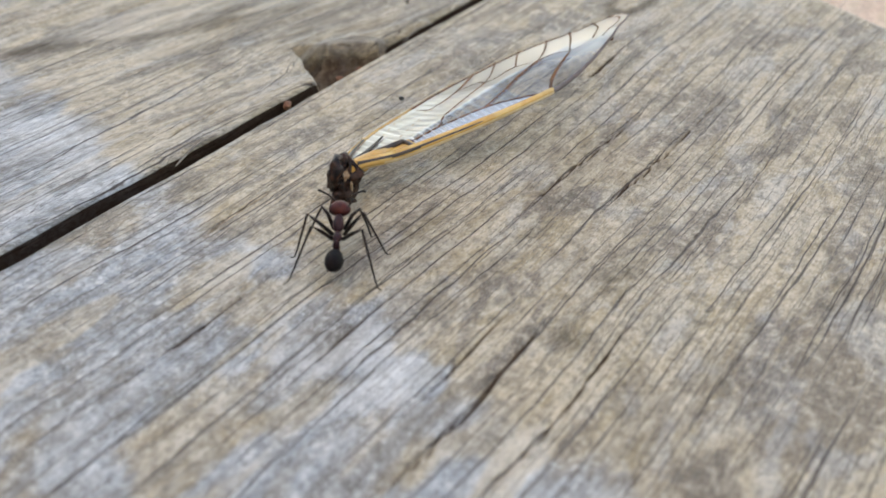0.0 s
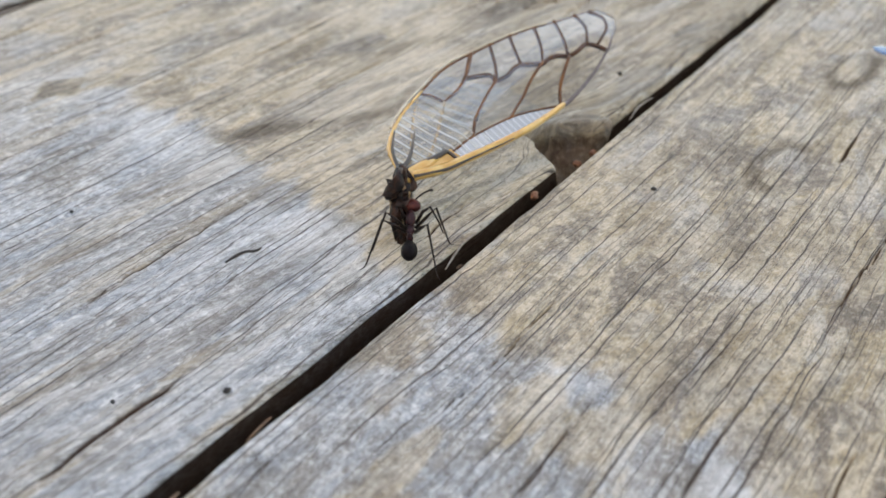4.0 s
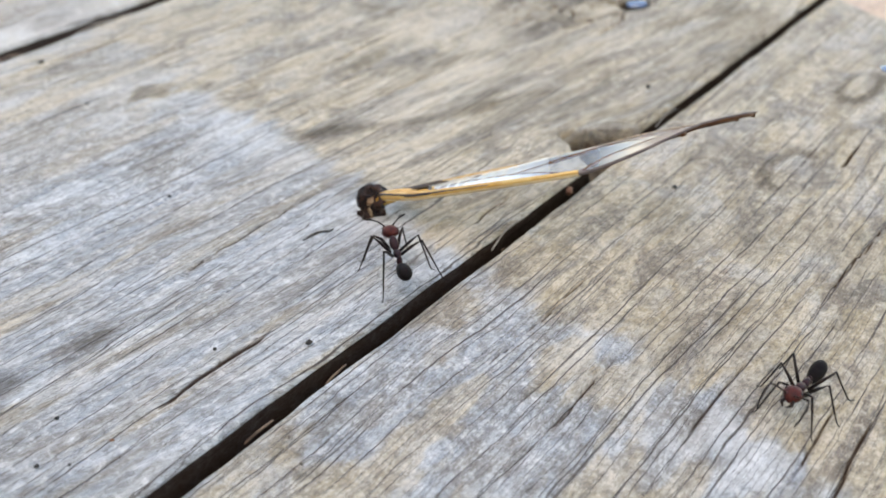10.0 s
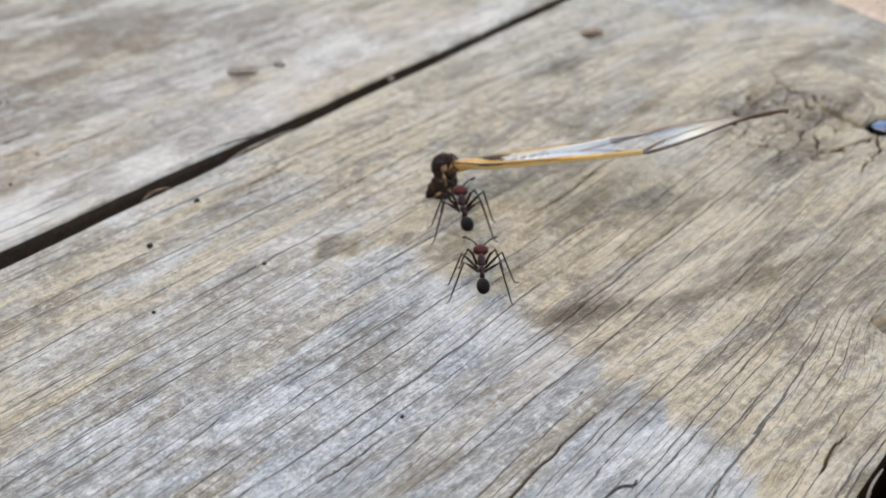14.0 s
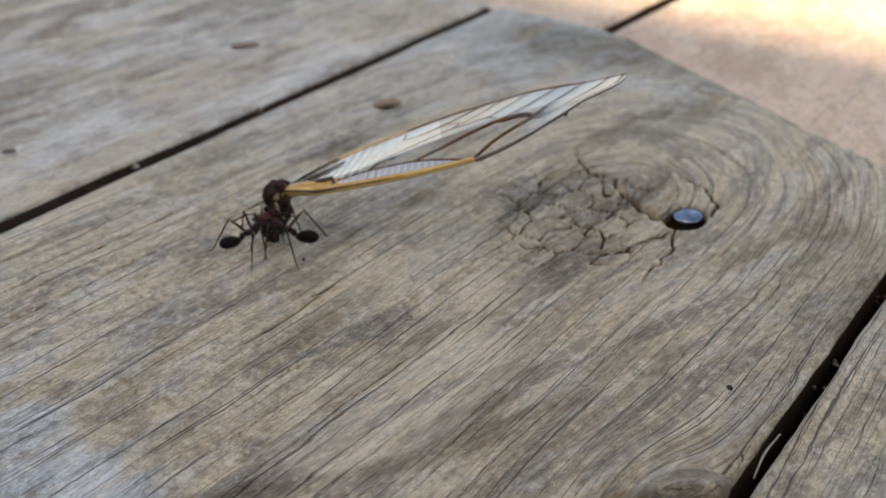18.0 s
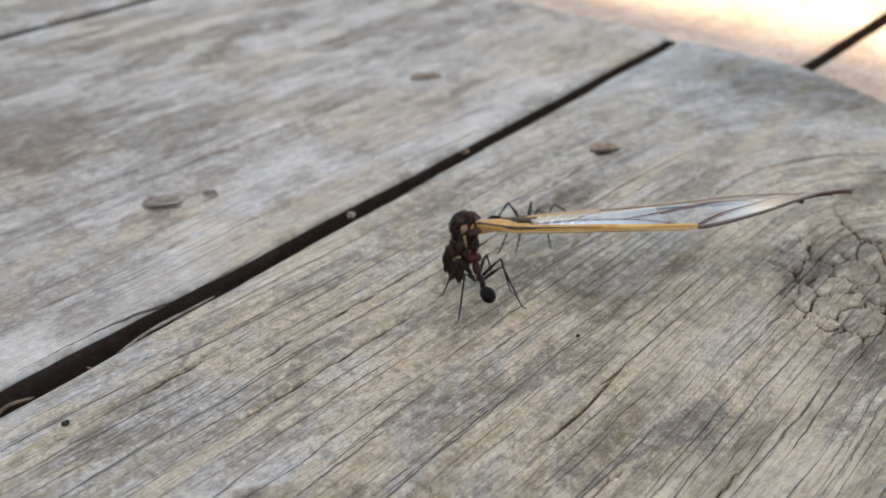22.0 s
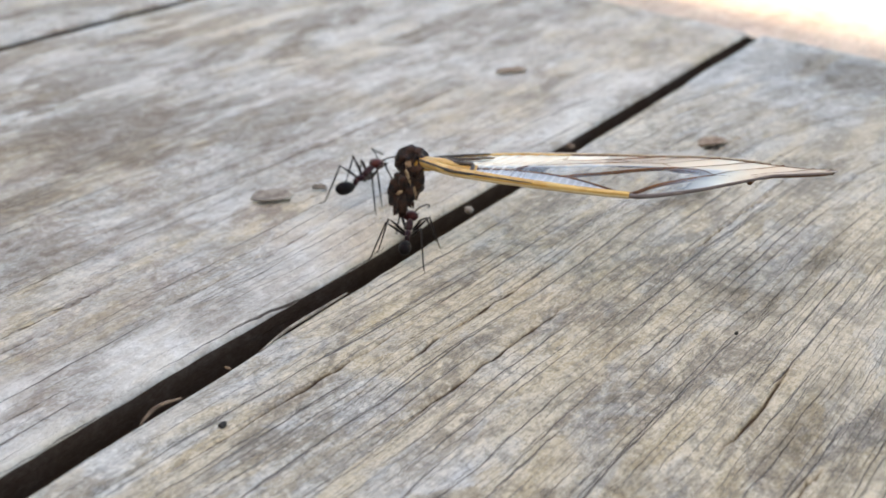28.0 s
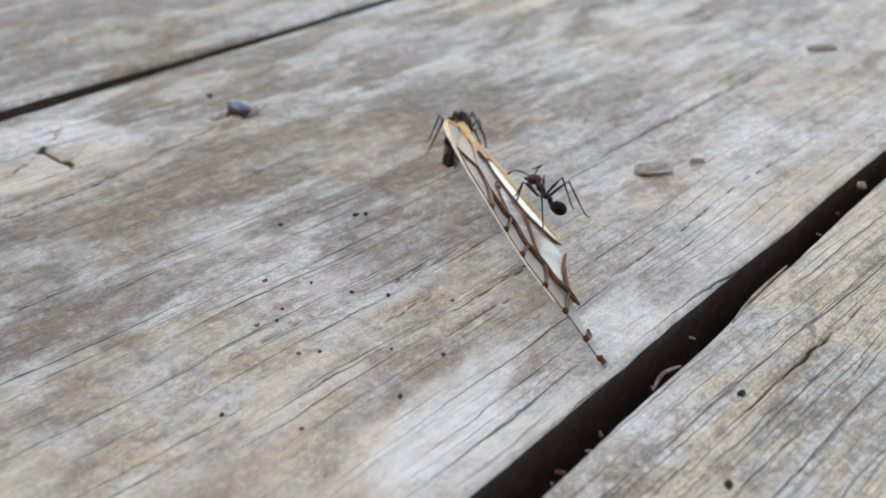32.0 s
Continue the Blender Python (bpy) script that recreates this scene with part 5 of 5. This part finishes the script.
# ---- what moves ----
WING_ROWS = [  # t, millimetres, degrees
    (0, 68.7, 44.1, 2.7, 154.1, -3.7, -7.9),
    (0.5, 61.6, 49.8, 5.0, 152.5, -1.2, -2.8),
    (1, 55.8, 50.1, 4.3, 154.4, -5.5, 2.9),
    (1.5, 50.1, 35.8, 12.4, 163.5, 15.6, -25.9),
    (2, 65.5, 55.5, 5.5, 149.1, -0.8, -4.0),
    (2.5, 71.1, 60.2, 4.5, 171.8, -2.4, -12.7),
    (3, 66.8, 66.3, 5.6, 158.3, -1.6, 9.1),
    (3.5, 67.6, 67.3, 5.8, 185.0, -3.3, 7.1),
    (4.5, 63.7, 69.3, 4.6, 159.9, -6.9, 0.1),
    (5.5, 59.8, 71.4, 3.3, 135.1, -12.9, -4.8),
    (6, 57.6, 73.8, 3.2, 135.0, -14.2, -6.7),
    (6.5, 55.8, 73.2, 4.4, 134.5, -8.6, -2.3),
    (7, 58.4, 75.0, 4.0, 146.4, -10.1, -40.5),
    (7.5, 59.3, 75.4, 2.9, 154.3, -16.7, -13.0),
    (8, 59.2, 77.0, 1.2, 145.8, -20.1, -26.1),
    (8.5, 59.8, 79.6, 1.3, 150.2, -12.9, -41.7),
    (9, 59.1, 74.8, 2.9, 155.8, -6.5, -35.3),
    (9.5, 59.1, 75.2, 2.8, 153.6, -10.6, -42.5),
    (10, 61.2, 75.0, 1.9, 150.8, -15.8, -53.4),
    (10.5, 60.8, 80.9, 2.1, 146.8, -10.3, -36.2),
    (11, 55.9, 90.8, 4.7, 163.1, 1.8, -9.4),
    (11.5, 56.2, 100.9, 5.4, 149.6, -0.3, -0.6),
    (12, 58.8, 109.6, 6.7, 151.9, 4.6, -1.9),
    (12.5, 64.2, 109.9, 6.2, 167.2, -10.4, -9.0),
    (13, 72.0, 112.6, 4.5, 176.4, -22.5, -48.8),
    (13.5, 74.8, 114.6, 4.4, 176.0, -18.0, -44.0),
    (13.8, 78.9, 116.7, 4.0, 173.0, -11.2, -38.7),
    (14, 83.6, 119.4, 3.5, 153.4, -9.4, -46.8),
    (14.5, 86.1, 114.5, 5.1, 168.8, -7.2, -21.7),
    (15, 93.1, 119.3, 3.8, 150.9, -7.1, -28.1),
    (15.5, 96.7, 116.5, 5.4, 154.1, 0.7, -19.1),
    (16.5, 100.9, 118.6, 5.8, 177.6, -9.1, -19.3),
    (17.5, 105.1, 120.7, 6.1, 201.0, -19.6, -23.3),
    (18, 105.4, 120.8, 5.5, 170.2, -18.8, -47.5),
    (18.5, 105.5, 122.1, 5.5, 173.4, -19.5, -47.8),
    (19, 106.3, 121.6, 5.2, 156.1, -15.8, -51.3),
    (19.5, 105.3, 122.2, 4.6, 167.8, -19.4, -40.2),
    (20, 107.3, 125.0, 3.5, 160.9, -18.5, -44.9),
    (20.5, 104.5, 129.5, 6.6, 161.4, -3.0, -37.8),
    (21, 103.9, 127.0, 7.6, 177.7, -17.3, -59.0),
    (21.5, 103.5, 130.0, 6.5, 170.8, -6.7, -39.6),
    (22, 103.3, 129.5, 6.8, 152.5, -4.5, -45.0),
    (22.5, 105.9, 130.5, 5.7, 149.1, -4.5, -45.6),
    (23, 109.9, 132.7, 2.4, 147.8, -7.3, -57.8),
    (23.5, 111.3, 133.0, 1.8, 155.8, -11.4, -60.5),
    (24, 109.3, 127.6, 3.8, 156.9, -10.2, -39.8),
    (24.5, 113.5, 130.7, 1.4, 157.2, -15.5, -60.5),
    (26.5, 97.8, 143.1, 4.9, 167.1, -12.9, -33.3),
    (27, 102.2, 146.3, 3.7, 153.6, -10.7, -44.0),
    (27.5, 103.2, 149.9, 6.9, 161.6, -5.8, -50.3),
    (28, 95.7, 149.4, 9.6, 163.5, -5.7, -63.5),
    (28.2, 93.0, 148.6, 10.7, 146.3, 2.9, -57.7),
    (28.5, 90.4, 148.0, 11.9, 131.2, 13.4, -53.9),
    (28.7, 87.4, 150.0, 12.2, 103.0, 25.5, -69.9),
    (28.8, 84.5, 152.1, 12.6, 70.2, 25.8, -90.3),
    (29, 81.5, 154.1, 12.9, 42.4, 16.1, -105.6),
    (29.5, 75.3, 158.0, 13.1, 5.0, 18.4, -123.3),
    (30, 70.7, 162.9, 13.3, 4.5, 15.0, -96.6),
    (30.5, 73.4, 165.7, 11.2, 12.9, 16.6, -97.6),
    (31, 66.4, 164.3, 12.2, 15.2, 22.9, -115.7),
    (31.5, 66.4, 177.0, 9.7, -3.3, 10.9, -134.5),
    (31.8, 72.2, 182.2, 7.0, -28.0, 7.0, -127.8),
    (32, 77.4, 186.8, 4.8, -52.3, 6.6, -120.7),
]
ANT_A_ROWS = [  # t, millimetres, degrees
    (0, 59.7, 38.5, 0.0, 0.0, 0.0, 34.0),
    (0.5, 57.1, 47.2, 0.0, 0.0, 0.0, 35.0),
    (1, 49.2, 44.3, 0.0, 0.0, 0.0, 37.0),
    (1.5, 54.5, 42.0, 0.0, 0.0, 0.0, -2.0),
    (1.75, 57.1, 45.9, 0.0, 0.0, -0.0, 22.0),
    (2, 59.7, 49.8, 0.0, 0.0, 0.0, 46.0),
    (2.5, 63.4, 53.7, 0.0, 0.0, 0.0, 33.0),
    (3, 60.9, 59.1, 0.0, 0.0, 0.0, 59.0),
    (3.5, 64.4, 63.5, 0.0, 0.0, 0.0, 47.0),
    (5.5, 52.4, 66.7, 0.0, 0.0, 0.0, 27.0),
    (6, 51.5, 67.6, 0.0, 0.0, 0.0, 29.0),
    (6.5, 51.2, 67.9, 0.0, 0.0, 0.0, 39.0),
    (7, 53.0, 70.9, 0.0, 0.0, 0.0, 39.0),
    (7.5, 52.9, 72.2, 0.0, 0.0, 0.0, 50.0),
    (8, 53.0, 70.4, 0.0, 0.0, 0.0, 41.0),
    (8.5, 52.9, 72.3, 0.0, 0.0, 0.0, 45.0),
    (9, 51.9, 68.2, 0.0, 0.0, 0.0, 38.0),
    (9.5, 52.8, 68.5, 0.0, 0.0, 0.0, 40.0),
    (10, 53.1, 66.1, 0.0, 0.0, 0.0, 54.0),
    (10.5, 53.7, 73.9, 0.0, 0.0, 0.0, 67.0),
    (11, 52.0, 84.9, 0.0, 0.0, 0.0, 78.0),
    (11.5, 55.8, 102.8, 0.0, 0.0, 0.0, 90.0),
    (12, 56.6, 107.0, 0.0, 0.0, 0.0, 65.0),
    (13, 69.5, 112.3, 0.0, 0.0, 0.0, 50.0),
    (13.5, 73.0, 113.8, 0.0, 0.0, 0.0, 45.0),
    (14, 77.3, 113.0, 0.0, 0.0, 0.0, 47.0),
    (14.5, 83.6, 111.3, 0.0, 0.0, 0.0, 46.0),
    (15, 85.8, 111.2, 0.0, 0.0, 0.0, 51.0),
    (15.5, 91.2, 111.1, 0.0, 0.0, 0.0, 58.0),
    (16.5, 97.3, 114.6, 0.0, 0.0, -0.0, 81.0),
    (17.5, 103.5, 118.1, 0.0, 0.0, 0.0, 104.0),
    (18, 102.4, 118.6, 0.0, 0.0, 0.0, 103.0),
    (18.5, 104.0, 118.9, 0.0, 0.0, 0.0, 74.0),
    (19, 102.7, 116.6, 0.0, 0.0, 0.0, 63.0),
    (20, 102.1, 117.7, 0.0, 0.0, 0.0, 79.0),
    (20.5, 105.9, 128.8, 0.0, 0.0, 0.0, 67.0),
    (21, 103.3, 129.2, 0.0, 0.0, 0.0, 62.0),
    (22, 100.9, 127.1, 0.0, 0.0, 0.0, 54.0),
    (22.5, 100.1, 127.6, 0.0, 0.0, 0.0, 43.0),
    (23, 99.6, 126.6, 0.0, 0.0, 0.0, 67.0),
    (23.2, 98.8, 125.9, 0.0, 0.0, -0.0, 44.0),
    (23.5, 97.9, 125.3, 0.0, 0.0, 0.0, 21.0),
    (24, 100.6, 124.3, 0.0, 0.0, 0.0, 39.0),
    (24.5, 100.0, 123.2, 0.0, 0.0, 0.0, 34.0),
    (26.5, 90.7, 140.7, 0.0, 0.0, 0.0, 28.0),
    (27, 93.4, 144.7, 0.0, 0.0, 0.0, 11.0),
    (27.2, 97.4, 149.3, 0.0, 0.0, -0.0, -17.3),
    (27.3, 101.4, 153.9, 0.0, 0.0, -0.0, -45.7),
    (27.5, 105.4, 158.5, 0.0, 0.0, 0.0, -74.0),
    (27.8, 102.5, 160.2, 0.0, 0.0, -0.0, -36.0),
    (28, 99.6, 161.9, 0.0, 0.0, 0.0, 2.0),
    (28.5, 98.2, 164.0, 0.0, 0.0, 0.0, -12.0),
    (29, 91.4, 170.8, 0.0, 0.0, 0.0, -4.0),
    (29.5, 88.2, 174.9, 0.0, 0.0, 0.0, -25.0),
    (30, 80.5, 179.6, 0.0, 0.0, 0.0, -5.0),
    (30.5, 77.3, 173.8, 0.0, 0.0, 0.0, 14.0),
    (30.8, 77.7, 175.9, 0.0, 0.0, -0.0, -9.5),
    (31, 78.0, 178.1, 0.0, 0.0, 0.0, -33.0),
    (31.5, 73.9, 185.8, 0.0, 0.0, 0.0, -61.0),
    (31.8, 77.3, 188.1, 0.0, 0.0, -0.0, -92.5),
    (32, 80.8, 190.3, 0.0, 0.0, 0.0, -124.0),
]
ANT_B_ROWS = [  # t, millimetres, degrees
    (0, 262.0, -4.0, 0.0, 0.0, 0.0, 160.0),
    (7.5, 262.0, -4.0, 0.0, 0.0, 0.0, 160.0),
    (8.5, 190.0, 15.0, 0.0, 0.0, 0.0, 165.0),
    (9.5, 97.9, 45.1, 0.0, 0.0, 0.0, 195.0),
    (10, 59.4, 26.3, 0.0, 0.0, 0.0, 177.0),
    (10.5, 41.7, 51.0, 0.0, 0.0, 0.0, 136.0),
    (10.8, 50.8, 63.7, 0.0, 0.0, -0.0, 100.5),
    (11, 59.9, 76.4, 0.0, 0.0, 0.0, 65.0),
    (11.2, 57.8, 79.5, 0.0, 0.0, -0.0, 89.5),
    (11.5, 55.6, 82.6, 0.0, 0.0, 0.0, 114.0),
    (11.8, 63.3, 89.5, 0.0, 0.0, -0.0, 87.0),
    (12, 71.0, 96.4, 0.0, 0.0, 0.0, 60.0),
    (12.2, 67.9, 100.0, 0.0, 0.0, -0.0, 85.5),
    (12.5, 64.8, 103.6, 0.0, 0.0, 0.0, 111.0),
    (13, 70.0, 103.1, 0.0, 0.0, 0.0, 89.0),
    (13.5, 63.5, 106.6, 0.0, 0.0, 0.0, 114.0),
    (13.8, 66.2, 105.2, 0.0, 0.0, -0.0, 77.5),
    (14, 68.9, 103.7, 0.0, 0.0, 0.0, 41.0),
    (14.5, 75.2, 108.5, 0.0, 0.0, 0.0, 59.0),
    (15, 75.0, 109.7, 0.0, 0.0, 0.0, 50.0),
    (15.2, 78.7, 112.6, 0.0, 0.0, -0.0, 26.5),
    (15.5, 82.4, 115.5, 0.0, 0.0, 0.0, 3.0),
    (17.5, 94.1, 116.4, 0.0, 0.0, 0.0, -12.0),
    (18, 99.8, 121.5, 0.0, 0.0, 0.0, -8.0),
    (18.5, 102.6, 123.2, 0.0, 0.0, 0.0, -18.0),
    (19, 105.4, 125.1, 0.0, 0.0, 0.0, -5.0),
    (20, 105.4, 124.3, 0.0, 0.0, 0.0, -21.0),
    (21, 109.2, 133.8, 0.0, 0.0, 0.0, -22.0),
    (22, 114.2, 131.1, 0.0, 0.0, 0.0, -56.0),
    (23, 119.3, 124.9, 0.0, 0.0, 0.0, -61.0),
    (24, 143.8, 112.4, 0.0, 0.0, 0.0, -83.0),
    (24.5, 150.8, 105.1, 0.0, 0.0, 0.0, -98.0),
    (25.2, 140.0, 112.0, 0.0, 0.0, 0.0, -140.0),
    (25.5, 128.5, 118.0, 0.0, 0.0, -0.0, -172.5),
    (25.9, 117.0, 124.0, 0.0, 0.0, 0.0, -205.0),
    (26.5, 98.2, 130.1, 0.0, 0.0, 0.0, -238.0),
    (26.8, 90.5, 132.5, 0.0, 0.0, -0.0, -215.0),
    (27, 82.8, 134.9, 0.0, 0.0, 0.0, -192.0),
    (27.2, 84.0, 142.7, 0.0, 0.0, -0.0, -217.5),
    (27.5, 85.2, 150.5, 0.0, 0.0, 0.0, -243.0),
    (27.8, 89.2, 149.8, 0.0, 0.0, -0.0, -284.5),
    (28, 93.1, 149.1, 0.0, 0.0, 0.0, -326.0),
    (28.5, 94.8, 152.5, 0.0, 0.0, 0.0, -334.0),
    (29, 90.2, 162.6, 0.0, 0.0, 0.0, -305.0),
    (29.5, 89.6, 166.5, 0.0, 0.0, 0.0, -283.0),
    (30, 88.1, 173.7, 0.0, 0.0, 0.0, -263.0),
    (31, 80.8, 170.5, 0.0, 0.0, 0.0, -269.0),
    (31.2, 78.2, 173.0, 0.0, 0.0, -0.0, -236.0),
    (31.5, 75.7, 175.5, 0.0, 0.0, 0.0, -203.0),
    (31.7, 75.4, 174.5, 0.0, 0.0, -0.0, -232.7),
    (31.8, 75.2, 173.4, 0.0, 0.0, -0.0, -262.3),
    (32, 74.9, 172.4, 0.0, 0.0, 0.0, -292.0),
]


def gait(rows, legs, stride=16.0):
    """Steps for each leg: they swing in two sets of three while the body travels or turns."""
    times = np.arange(0, 32.01, 0.16)
    ts = np.array([r[0] for r in rows])
    px, py, yaw = (np.interp(times, ts, np.array([r[i] for r in rows])) for i in (1, 2, 6))
    gone = np.concatenate([[0], np.cumsum(np.hypot(np.diff(px), np.diff(py)) + np.abs(np.diff(yaw)) * 0.05)])
    pace = np.gradient(gone, times)
    swing = stride * np.clip(pace / 4.0, 0.25, 1.0)
    for leg, k, s in legs:
        phase = 2 * math.pi * gone / 6.5 + (0 if (k + (s > 0)) % 2 else math.pi)
        lift = np.maximum(np.cos(phase), 0) * np.clip(pace / 4.0, 0.0, 1.0) * 8
        base = leg.location.copy()
        walk(leg, [(float(t), Matrix.Translation(base) @ pose(0, 0, 0, s * float(li), 0, s * float(sw * math.sin(p)))) for t, p, sw, li in zip(times, phase, swing, lift)])


def motions():
    walk(wing, [(t, pose(x * MM, y * MM, z * MM, rx, ry, rz)) for t, x, y, z, rx, ry, rz in WING_ROWS])
    hang = [(t, (pose(0, 0, 0, rx, ry, rz).inverted() @ pose(0, 0, 0, 6, -8, rz + 200))) for t, x, y, z, rx, ry, rz in WING_ROWS]
    walk(flap, [(t, pose(-1.3 * MM, 0.1 * MM, 0) @ m) for t, m in hang])
    for ant, legs, rows in ((ant_a, legs_a, ANT_A_ROWS), (ant_b, legs_b, ANT_B_ROWS)):
        walk(ant, [(t, pose(x * MM, y * MM, z * MM, rx, ry, rz)) for t, x, y, z, rx, ry, rz in rows])
        gait(rows, legs)


motions()
